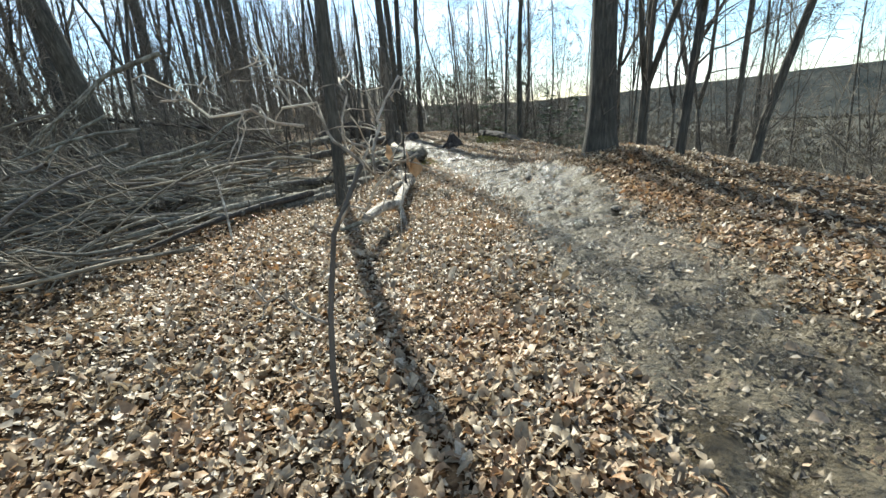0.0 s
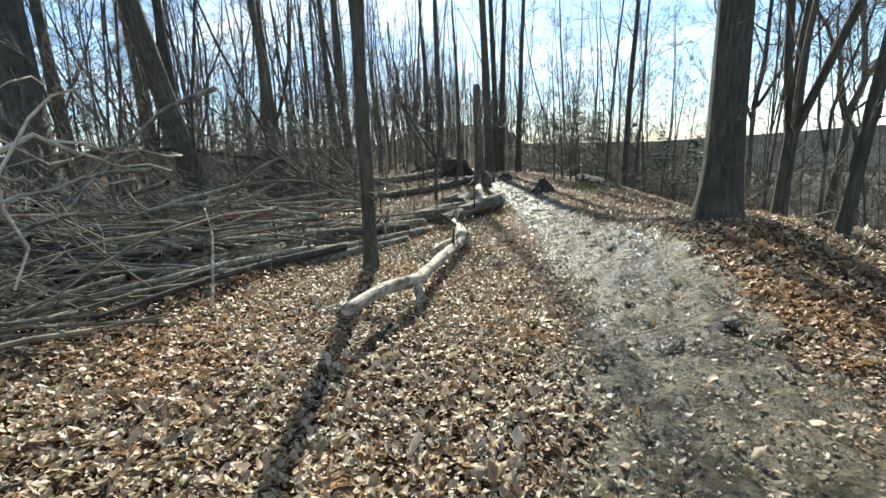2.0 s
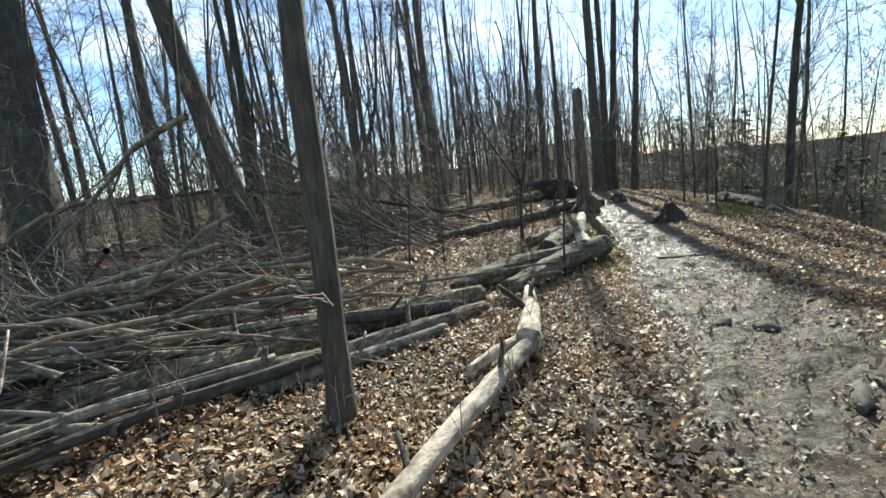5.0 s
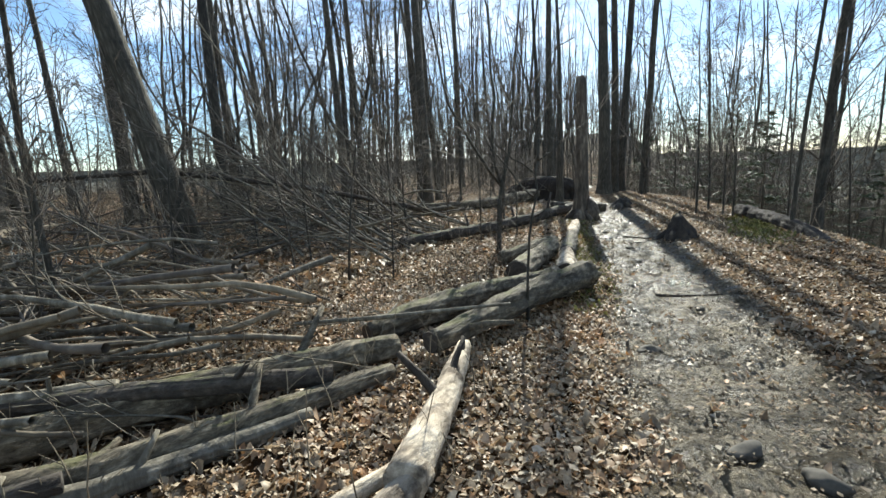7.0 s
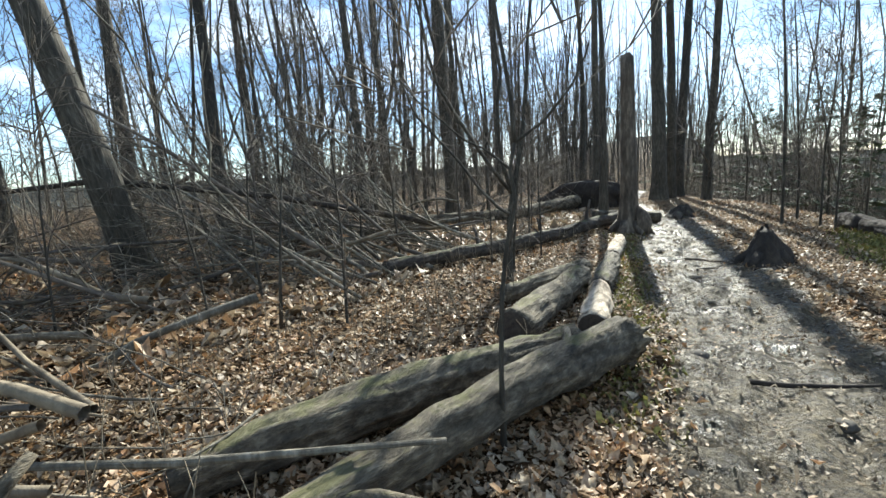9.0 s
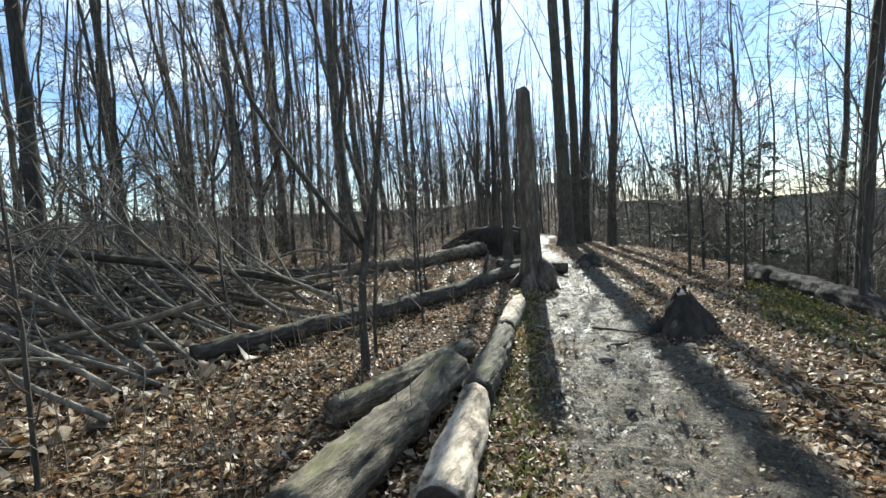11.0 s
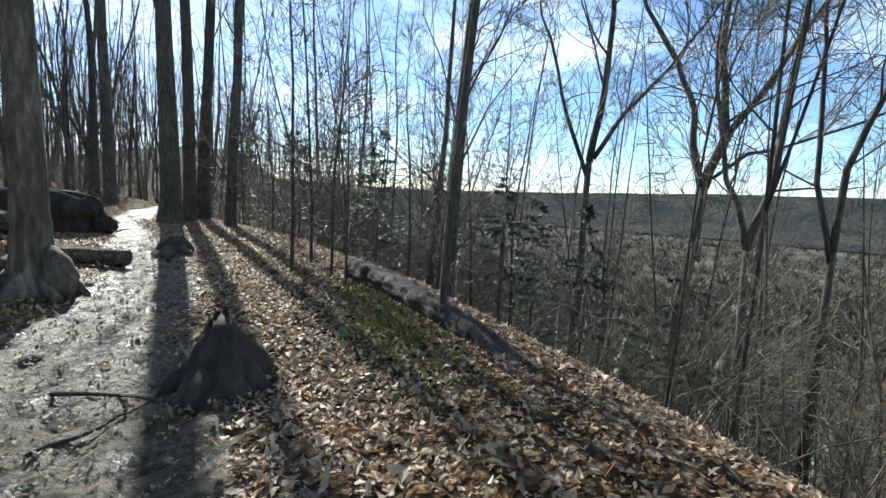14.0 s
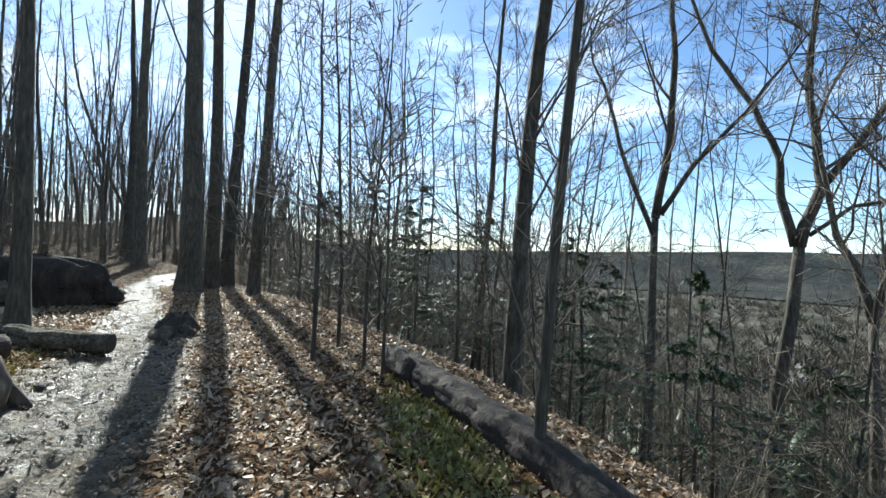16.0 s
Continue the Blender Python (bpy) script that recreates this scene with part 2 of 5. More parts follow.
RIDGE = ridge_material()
HOUSEWALL = plain("white_siding", (0.7, 0.7, 0.68), 0.7, 0.4, 0.1)
HOUSEROOF = plain("grey_shingles", (0.16, 0.15, 0.15), 0.9, 0.6, 0.2)
STONE = plain("grey_brown_stone", (0.085, 0.075, 0.06), 0.85, 18, 0.4)


# ---------- terrain ----------
TRAIL_Y = (-4, 1.5, 6, 9.4, 12, 14, 17, 19.5, 24, 27, 31.5, 36, 42, 60)
TRAIL_X = (1.7, 1.65, 1.6, 1.2, 0.75, 0.4, -0.3, -0.85, -1.75, -2.9, -4.5, -5.1, -5.0, -9)
EDGE_Y = (-30, 4, 8, 13, 18, 22, 27, 32, 60)
EDGE_X = (7.0, 5.6, 5.2, 3.4, 2.9, 2.3, 0.8, -1.6, -15)


def smooth(a):
    a = np.clip(a, 0, 1)
    return a * a * (3 - 2 * a)


def waves(x, y):
    return (np.sin(1.3 * x + 0.7 * y) * np.sin(0.9 * y - 0.5 * x + 1) * 0.5 + np.sin(3.1 * x - 1.7 * y + 2) * np.sin(2.6 * y + 1.1 * x) * 0.25 + np.sin(6.3 * x + 4.1 * y) * np.sin(5.2 * y - 3.7 * x + 0.7) * 0.13)


def trail_mask(x, y):
    d = np.abs(x - np.interp(y, TRAIL_Y, TRAIL_X)) + 0.3 * waves(1.7 * x, 1.3 * y)
    return smooth((1.2 - 0.3 * smooth((y - 20) / 8) - d) / 0.75) * smooth((62 - y) / 24)


def height(x, y):
    x, y = np.asarray(x, float), np.asarray(y, float)
    near = smooth((90 - np.hypot(x, y - 12)) / 60)
    z = 0.05 * waves(x, y) * (1 - 0.6 * trail_mask(x, y)) + 0.5 * waves(0.08 * x, 0.07 * y) * (1 - near)
    z = z - 0.05 * trail_mask(x, y)
    z += 0.4 * np.exp(-(((x + 10) / 4) ** 2 + ((y - 7) / 4) ** 2)) + 0.5 * np.exp(-(((x - 3.2) / 1.6) ** 2 + ((y - 8.4) / 2.4) ** 2))
    z += 8.5 * np.exp(-(((x + 19) / 34) ** 2 + ((y - 140) / 38) ** 2))
    d = np.maximum(x - np.interp(y, EDGE_Y, EDGE_X), 0)
    drop = 0.56 * (np.sqrt(d * d + 0.8) - np.sqrt(0.8))
    drop = 85 * (1 - np.exp(-drop / 85 - (drop / 120) ** 2))
    z = z - drop - 30 * smooth((y - 230) / 300) * smooth((x + 400) / 300)
    return z


def hz(x, y):
    return float(height(x, y))


def graded(lo, hi, step, far_lo, far_hi, rate=1.13):
    mid = list(np.arange(lo, hi + step / 2, step))
    up, s = [mid[-1]], step
    while up[-1] < far_hi:
        s *= rate
        up.append(up[-1] + s)
    dn, s = [mid[0]], step
    while dn[-1] > far_lo:
        s *= rate
        dn.append(dn[-1] - s)
    return np.array(dn[:0:-1] + mid + up[1:])


def mesh_arrays(name, co, loops, starts, totals, mat, smooth_shade=True):
    me = bpy.data.meshes.new(name)
    me.vertices.add(len(co))
    me.vertices.foreach_set("co", np.ascontiguousarray(co, dtype=np.float32).ravel())
    me.loops.add(len(loops))
    me.loops.foreach_set("vertex_index", np.ascontiguousarray(loops, dtype=np.int32))
    me.polygons.add(len(starts))
    me.polygons.foreach_set("loop_start", np.ascontiguousarray(starts, dtype=np.int32))
    me.polygons.foreach_set("use_smooth", np.full(len(starts), smooth_shade))
    me.update(calc_edges=True)
    me.validate()
    if mat:
        me.materials.append(mat)
    return me


def build_ground():
    xs = graded(-3.0, 3.6, 0.06, -3200, 3200, 1.1)
    ys = graded(0.4, 25.0, 0.062, -3000, 3400, 1.12)
    X, Y = np.meshgrid(xs, ys)
    Z = height(X, Y)
    r = np.random.RandomState(4)
    fine = np.zeros_like(Z)
    for k in range(22):
        lam, a = r.uniform(0.15, 0.5), r.uniform(0, np.pi)
        wave = np.sin(2 * np.pi / lam * (X * np.cos(a) + Y * np.sin(a)) + r.uniform(0, 6.3) + 1.3 * np.sin(3.1 * X * np.sin(a * 3) + 2.7 * Y * np.cos(a * 5)))
        fine += lam * wave
    fine = 0.021 * np.sign(fine) * np.abs(fine) ** 0.8
    Z = Z + fine * smooth((7 - np.abs(X)) / 3) * smooth((Y + 2) / 2) * smooth((32 - Y) / 6)
    co = np.stack([X, Y, Z], -1).reshape(-1, 3)
    w, h = len(xs), len(ys)
    i = (np.arange(h - 1)[:, None] * w + np.arange(w - 1)).ravel()
    loops = np.stack([i, i + 1, i + w + 1, i + w], 1).ravel()
    starts = np.arange(len(i)) * 4
    me = mesh_arrays("ground", co, loops, starts, None, GROUND)
    att = me.attributes.new("trail", "FLOAT", "POINT")
    att.data.foreach_set("value", trail_mask(X, Y).ravel().astype(np.float32))
    att = me.attributes.new("valley", "FLOAT", "POINT")
    out = X - np.interp(Y, EDGE_Y, EDGE_X)
    att.data.foreach_set("value", np.maximum(smooth((out - 9) / 25), smooth((np.hypot(X, Y - 10) - 60) / 80)).ravel().astype(np.float32))
    return tagged(new("ground", me), "leaf-strewn forest ridge with a trodden clay footpath", "ground", kind="structure")


build_ground()


# ---------- mesh helpers ----------
class Build:
    def __init__(self):
        self.co, self.fa = [], []

    def tube(self, pts, radii, sides=6, cap=True, lump=0.0, rng=None, flute=0.0):
        n = len(pts)
        first = len(self.co)
        side = None
        for k in range(n):
            a, b = pts[max(k - 1, 0)], pts[min(k + 1, n - 1)]
            d = (b - a).normalized()
            if side is None:
                side = d.orthogonal().normalized()
            else:
                side = (side - d * side.dot(d))
                side = side.normalized() if side.length > 1e-6 else d.orthogonal().normalized()
            up = d.cross(side)
            for s in range(sides):
                t = 2 * math.pi * s / sides
                r = radii[k]
                if lump:
                    r *= 1 + lump * rng.uniform(-1, 1) + flute * math.sin(3 * t + k * 0.1) 
                self.co.append(pts[k] + (side * math.cos(t) + up * math.sin(t)) * r)
        for k in range(n - 1):
            for s in range(sides):
                a, b = first + k * sides + s, first + k * sides + (s + 1) % sides
                self.fa.append((a, b, b + sides, a + sides))
        if cap:
            self.fa.append(tuple(range(first + sides - 1, first - 1, -1)))
            self.fa.append(tuple(range(first + (n - 1) * sides, first + n * sides)))
        return self

    def mesh(self, name, mat, smooth_shade=True):
        me = bpy.data.meshes.new(name)
        me.from_pydata([tuple(v) for v in self.co], [], self.fa)
        me.polygons.foreach_set("use_smooth", np.full(len(me.polygons), smooth_shade))
        me.update()
        me.materials.append(mat)
        return me


def part(name, me, parent, label=""):
    ob = new(name, me)
    ob.parent = parent
    if label:
        tagged(ob, label)
    return ob


def wander(rng, start, d, length, n, wob, lift=0.0):
    pts, p, d = [start.copy()], start.copy(), d.normalized()
    for _ in range(n):
        d = (d + Vector((rng.gauss(0, wob), rng.gauss(0, wob), rng.gauss(0, wob) + lift))).normalized()
        p = p + d * (length / n)
        pts.append(p.copy())
    return pts


def taper(r0, r1, n):
    return [r0 + (r1 - r0) * k / (n - 1) for k in range(n)]


def at(pts, f):
    k = f * (len(pts) - 1)
    i = min(int(k), len(pts) - 2)
    return pts[i].lerp(pts[i + 1], k - i), (pts[i + 1] - pts[i]).normalized()


def side_way(rng, d, angle):
    o = d.orthogonal().normalized()
    o.rotate(Matrix.Rotation(rng.uniform(0, 2 * math.pi), 3, d))
    return (d * math.cos(angle) + o * math.sin(angle)).normalized()


def grow(rng, mb, start, d, length, r, depth, kids, lift=0.05, wob=0.16, rmin=0.0055, segs=(1, 2, 4, 5)):
    n = segs[min(depth, 3)]
    pts = wander(rng, start, d, length, n, wob, lift)
    mb.tube(pts, taper(r, max(r * 0.25, rmin), n + 1), 5 if r > 0.03 else 3, cap=False)
    if depth > 0:
        for _ in range(kids[len(kids) - depth]):
            f = rng.uniform(0.25, 0.98)
            p, dd = at(pts, f)
            grow(rng, mb, p, side_way(rng, dd, rng.uniform(0.45, 0.95)), length * rng.uniform(0.32, 0.6), max(r * (1 - 0.7 * f) * 0.55, rmin), depth - 1, kids, lift, wob, rmin, segs)


def crown_on(rng, mb, pts, radii, first, count, reach, kids, lo=0.5, hi=1.0, stout=(0.3, 0.5)):
    for k in range(count):
        f = first + (0.98 - first) * (k + rng.random()) / count
        p, d = at(pts, f)
        r = radii[min(int(f * (len(radii) - 1)), len(radii) - 1)]
        length = reach * (1.15 - 0.75 * (f - first) / (1 - first)) * rng.uniform(0.7, 1.25)
        grow(rng, mb, p, side_way(rng, d, rng.uniform(lo, hi)), length, r * rng.uniform(*stout), len(kids), kids)


def trunk_tube(rng, mb, pts, r, sides, top=0.12, flare=1.6):
    n = len(pts)
    L = [0.0]
    for a, b in zip(pts, pts[1:]):
        L.append(L[-1] + (b - a).length)
    radii = [r * (1 - (1 - top) * (s / L[-1]) ** 0.9) * (1 + (flare - 1) * math.exp(-s / (1.6 * r + 0.05))) for s in L]
    mb.tube(pts, radii, sides, lump=0.05, rng=rng, flute=0.05)
    return radii


def tree_template(seed, h, r, first, limbs, reach, kids, wob=0.02, sides=9, name="bare_tree", fork=0.0, shoots=14, slim=(0.15, 0.27)):
    rng = random.Random(seed)
    root = new(name)
    tb, cb = Build(), Build()
    pts = [Vector((0, 0, -0.25)), Vector((0, 0, 0.0)), Vector((0, 0, 0.25)), Vector((0, 0, 0.7))]
    pts += wander(rng, Vector((0, 0, 1.2)), Vector((0, 0, 1)), h - 1.2, 12, wob, 0.05)
    radii = trunk_tube(rng, tb, pts, r, sides)
    if fork:
        k = fork
        p, d = at(pts, k)
        for _ in range(2):
            q = wander(rng, p, side_way(rng, d, rng.uniform(0.3, 0.5)), h * (1 - k) * 0.9, 9, 0.1, 0.08)
            rr = taper(r * 0.62, 0.03, len(q))
            tb.tube(q, rr, 7)
            crown_on(rng, cb, q, rr, 0.25, max(4, limbs // 2), reach * 0.8, kids)
    crown_on(rng, cb, pts, radii, first, limbs, reach, kids, 0.5, 1.0, slim)
    for _ in range(shoots):
        p, d = at(pts, rng.uniform(0.12, 0.7))
        q = wander(rng, p, side_way(rng, d, rng.uniform(0.7, 1.3)), rng.uniform(0.35, 0.1 * reach + 0.9), 3, 0.2, 0.05)
        cb.tube(q, taper(0.013, 0.007, 4), 3, cap=False)
        for _ in range(3):
            p, d = at(q, rng.uniform(0.3, 0.95))
            cb.tube(wander(rng, p, side_way(rng, d, rng.uniform(0.4, 0.8)), rng.uniform(0.2, 0.5), 1, 0.1), (0.008, 0.006), 3, cap=False)
    part("trunk", tb.mesh("trunk", BARK), root)
    part("crown", cb.mesh("crown", TWIG), root)
    root["r"] = r
    return root


class Kind:
    """A kind of tree, built once and then copied."""

    def __init__(self, *roots):
        self.roots, self.used = roots, set()

    def put(self, x, y, k=0, r=None, sz=1.0, turn=0.0, lean=(0, 0), z=None, label="", group="", category="tree"):
        root = self.roots[k % len(self.roots)]
        s = (r / root["r"]) if r else 1.0
        way = Vector((lean[0], lean[1], 1)).normalized()
        q = Vector((0, 0, 1)).rotation_difference(way).to_matrix().to_4x4()
        m = Matrix.Translation((x, y, hz(x, y) if z is None else z)) @ q @ Matrix.Rotation(turn, 4, "Z")
        if k % len(self.roots) not in self.used:
            self.used.add(k % len(self.roots))
            root.matrix_basis = m @ Matrix.Diagonal((s, s, sz, 1))
            root["s0"] = (s, sz)
            ob = root
        else:
            a, b = root["s0"]
            ob = copy_thing(root, m @ Matrix.Diagonal((s / a, s / a, sz / b, 1)))
        return tagged(ob, label, category, group)


# ---------- named trees along the walk ----------
BIG = Kind(tree_template(11, 25, 0.33, 0.38, 12, 4.2, (5, 3), slim=(0.08, 0.16)), tree_template(12, 27, 0.30, 0.42, 12, 4.0, (5, 3), slim=(0.08, 0.16)))
BARE = Kind(tree_template(13, 9.5, 0.2, 0.74, 7, 1.6, (4, 2), shoots=4, slim=(0.1, 0.2)))
CLEAN = Kind(tree_template(24, 17, 0.12, 0.36, 13, 2.8, (5, 3), 0.02, shoots=5))
MID = Kind(tree_template(21, 21, 0.16, 0.17, 20, 2.6, (5, 4), 0.045, shoots=30), tree_template(22, 23, 0.17, 0.22, 20, 2.5, (5, 4), 0.05, shoots=32, fork=0.3), tree_template(23, 19, 0.15, 0.13, 20, 2.6, (5, 4), 0.055, shoots=28))
POLE = Kind(tree_template(31, 16, 0.085, 0.16, 18, 1.7, (6, 2), 0.05, 7, "young_tree", shoots=18), tree_template(32, 18, 0.095, 0.22, 17, 1.7, (6, 2), 0.045, 7, "young_tree", fork=0.35), tree_template(33, 14, 0.075, 0.14, 18, 1.7, (6, 2), 0.06, 7, "young_tree", shoots=18), tree_template(34, 17, 0.08, 0.24, 16, 1.7, (6, 2), 0.045, 7, "young_tree", shoots=18))
FORK = Kind(tree_template(41, 13, 0.13, 0.22, 11, 3.4, (6, 4), 0.05, 8, fork=0.22, slim=(0.2, 0.35)), tree_template(42, 14, 0.14, 0.25, 11, 3.2, (6, 4), 0.05, 8, fork=0.3, slim=(0.2, 0.35)))
SAPLING = Kind(tree_template(51, 5.5, 0.028, 0.22, 11, 1.3, (4, 2), 0.05, 6, "sapling"), tree_template(52, 4.5, 0.024, 0.18, 11, 1.2, (4, 2), 0.06, 6, "sapling"), tree_template(53, 7, 0.035, 0.3, 12, 1.5, (4, 2), 0.05, 6, "sapling"))
BUSHY = Kind(tree_template(71, 9, 0.05, 0.14, 32, 1.9, (5, 3), 0.04, 6, "young_tree"), tree_template(72, 8, 0.045, 0.12, 28, 1.8, (5, 3), 0.05, 6, "young_tree"))
TWIGGY = Kind(tree_template(81, 16, 0.13, 0.18, 28, 2.5, (5, 3), 0.03, 8), tree_template(82, 15, 0.12, 0.22, 26, 2.6, (5, 3), 0.04, 8))

EDGE = "trees on the edge of the ridge"
WOOD = "bare trees in the wood"
BIG.put(2.83, 8.43, 0, r=0.22, lean=(0.02, 0), label="large straight grey-brown trunk standing beside the footpath")
BIG.put(-9.1, 9.0, 1, r=0.42, lean=(0.0, 0.02), label="thick dark bare tree rising behind the fallen branches", group=WOOD)
BIG.put(-8.9, 13.3, 0, r=0.30, lean=(-0.10, -0.15), turn=1.0, label="leaning dark bare tree in the wood", group=WOOD)
CLEAN.put(-1.56, 7.27, 0, r=0.095, sz=1.0, lean=(0.02, 0.01), label="slim grey tree standing behind the pale fallen log")
for k, (x, y, r, lx, ly) in enumerate(((-2.82, 30.4, 0.3, 0, 0), (-2.55, 31.6, 0.21, 0.01, 0), (-2.45, 33.2, 0.22, 0.03, 0), (-1.12, 30.5, 0.18, 0.02, 0))):
    (BIG if r > 0.2 else MID).put(x, y, k, r=r, turn=k * 1.3, lean=(lx, ly), label="tall straight bare tree in a cluster beside the path", group="cluster of tall trees by the path")
FORK.put(3.6, 8.6, 0, r=0.085, turn=0.3, lean=(0.05, 0), label="forked bare tree beside the large trunk", group=EDGE)
FORK.put(3.8, 7.6, 1, r=0.075, turn=2.2, lean=(0.1, 0), label="low-forked bare tree with upswept limbs", group=EDGE)
MID.put(4.8, 7.3, 2, r=0.07, sz=0.55, lean=(0.16, 0), label="slender bare tree leaning away from the path", group=EDGE)
TWIGGY.put(3.72, 22.3, 0, r=0.14, turn=2, lean=(0.01, 0), label="straight bare tree just below the ridge edge", group=EDGE)
POLE.put(2.63, 19.05, 0, r=0.048, lean=(0.035, 0), label="thin bare tree growing against the mossy fallen log", group=EDGE)
TWIGGY.put(5.0, 28.4, 1, r=0.13, turn=1.1, lean=(0.1, 0), label="slanting bare tree below the ridge edge", group=EDGE)
BUSHY.put(0.91, 22.4, 0, r=0.038, sz=0.85, label="slender young tree on the leaf-covered bank", group=EDGE)
SAPLING.put(1.55, 21.9, 0, label="thin bare sapling on the leaf-covered bank", group="saplings on the bank")
SAPLING.put(1.75, 21.5, 1, label="thin bare sapling on the leaf-covered bank", group="saplings on the bank")
SAPLING.put(1.25, 23.3, 2, label="thin bare sapling on the leaf-covered bank", group="saplings on the bank")


for k, (x, y) in enumerate(((3.4, 24.2), (4.6, 25.8), (2.2, 26.8), (6.1, 24.4), (2.0, 30.3), (0.2, 29.8), (6.8, 29.5))):
    BUSHY.put(x, y, k, r=0.035 + 0.004 * (k % 4), sz=0.7 + 0.08 * (k % 5), turn=k * 0.9, label="young bare tree thick with fine twigs on the slope", group="young twiggy trees")
for k, (x, y) in enumerate(((15.5, 33), (18, 27), (8, 36), (3.5, 37), (21, 40), (12, 44))):
    TWIGGY.put(x, y, k, r=0.1 + 0.01 * (k % 4), turn=k * 1.7, label="twiggy bare tree standing down the slope", group=EDGE)
for k, (x, y) in enumerate(((-10.8, 6.5), (-12.5, 9.5), (-11.3, 11.5), (-13.2, 15), (-10.2, 17.5), (-15, 12), (-12, 20), (-9.6, 22.5), (-16.5, 18), (-14.5, 5.5), (-8.2, 19), (-7.4, 24))):
    BUSHY.put(x, y, k, r=0.04 + 0.006 * (k % 3), sz=0.9 + 0.1 * (k % 4), turn=k * 1.1, label="young bare tree thick with fine twigs in the wood", group="young twiggy trees")


for k, (x, y, r, lx) in enumerate(((-9.6, 25.2, 0.24, 0), (-15.5, 27.3, 0.18, -0.03), (-22.5, 25.7, 0.28, 0), (-13.4, 24.3, 0.2, -0.02), (-13.7, 18.1, 0.22, -0.02), (-15.0, 12.0, 0.2, -0.05), (-18.6, 17.7, 0.3, -0.06), (-13.6, 9.56, 0.17, -0.1), (-16.3, 29.6, 0.22, -0.02))):
    (BIG if r > 0.19 else MID).put(x, y, k, r=r, turn=k * 0.8, lean=(lx, 0), label="bare grey-brown trunk standing in the open wood", group=WOOD)
BARE.put(-3.5, 24.25, 0, r=0.15, turn=2.0, lean=(0.015, 0), label="straight grey trunk standing in front of the root plate")
POLE.put(-2.64, 15.48, 1, r=0.05, sz=0.36, turn=0.7, lean=(0.01, 0), label="slim dark young tree growing behind the sawn logs")
POLE.put(-2.77, 15.9, 3, r=0.026, sz=0.25, turn=2.7, lean=(0.02, 0), label="slim dark young tree growing behind the sawn logs")
POLE.put(-5.76, 9.45, 2, r=0.045, sz=0.55, turn=1.9, lean=(-0.05, 0.02), label="slim grey young tree among fallen branches")
for k, (x, y) in enumerate(((-4.79, 8.9), (-3.52, 13.01), (-4.99, 15.9), (-3.77, 18.96), (-6.3, 11.2), (-7.4, 13.8), (-5.6, 13.4), (-6.6, 16.6), (-8.2, 16.2), (-5.2, 18.4), (-4.4, 20.6), (-7.0, 20.2), (-3.4, 16.4), (-9.0, 11.4), (-7.9, 9.6), (-6.9, 7.4), (-8.6, 6.2), (-10.4, 13.6), (-9.8, 18.6), (-6.0, 23.6), (-4.7, 12.1), (-2.9, 17.4))):
    SAPLING.put(x, y, k, r=0.016 + 0.004 * (k % 4), sz=0.6 + 0.09 * (k % 5), turn=k * 1.27, lean=(0.05 * math.sin(k * 2.1), 0.05 * math.cos(k * 1.7)), label="thin bare sapling growing among fallen branches", group="saplings among fallen branches")


def limbed_tree(name, seed, trunk, limbs, label, group, r, kids=(5, 4, 3)):
    """A tree with a trunk and main limbs of given course."""
    rng = random.Random(seed)
    base = Vector(trunk[0])
    root = new(name)
    root.location = base
    tb, cb = Build(), Build()
    pts = [Vector(p) - base for p in trunk]
    radii = trunk_tube(rng, tb, pts, r, 10, 0.55, 1.25)
    for f0, r0, course in limbs:
        q = [Vector(p) - base for p in course]
        fine = []
        for i in range(len(q) - 1):
            fine += [q[i].lerp(q[i + 1], s / 3) + Vector((rng.gauss(0, 0.15), rng.gauss(0, 0.15), 0)) * r0 * (1 if s else 0) for s in range(3)]
        fine.append(q[-1])
        end = wander(rng, q[-1], q[-1] - q[-2], 30 * r0, 6, 0.1, 0.06)
        fine += end[1:]
        rr = taper(r0, min(0.02, r0 * 0.4), len(fine))
        tb.tube(fine, rr, 8)
        crown_on(rng, cb, fine, rr, f0, 10 if r0 > 0.03 else 4, 2.8 if r0 > 0.03 else 0.7, kids, 0.5, 1.1)
    part("trunk", tb.mesh("trunk", BARK), root)
    part("crown", cb.mesh("crown", TWIG), root)
    return tagged(root, label, "tree", group)


limbed_tree("forked_tree", 61, ((13.1, 26.2, -6.2), (13.1, 26.24, -4.46), (13.09, 26.25, -1.99), (13.24, 26.07, 0.21), (13.31, 25.99, 2.2)),
            ((0.22, 0.125, ((13.25, 26.05, 2.1), (13.02, 26.34, 3.44), (12.98, 26.39, 4.53), (12.57, 26.88, 6.03), (11.85, 27.75, 7.9), (11.47, 28.21, 9.59))),
             (0.2, 0.16, ((13.31, 25.99, 2.1), (13.58, 25.66, 3.71), (13.5, 25.76, 4.62), (13.34, 25.96, 6.77), (13.39, 25.89, 8.73))),
             (0.2, 0.11, ((13.58, 25.66, 3.7), (14.08, 25.05, 4.96), (14.5, 24.74, 5.97), (15.03, 24.17, 7.51))),
             (0.3, 0.06, ((13.4, 25.8, 2.4), (13.99, 25.17, 3.17), (14.37, 24.7, 3.27), (15.6, 23.3, 4.0)))),
            "crooked bare tree forking low above the slope", EDGE, 0.25)
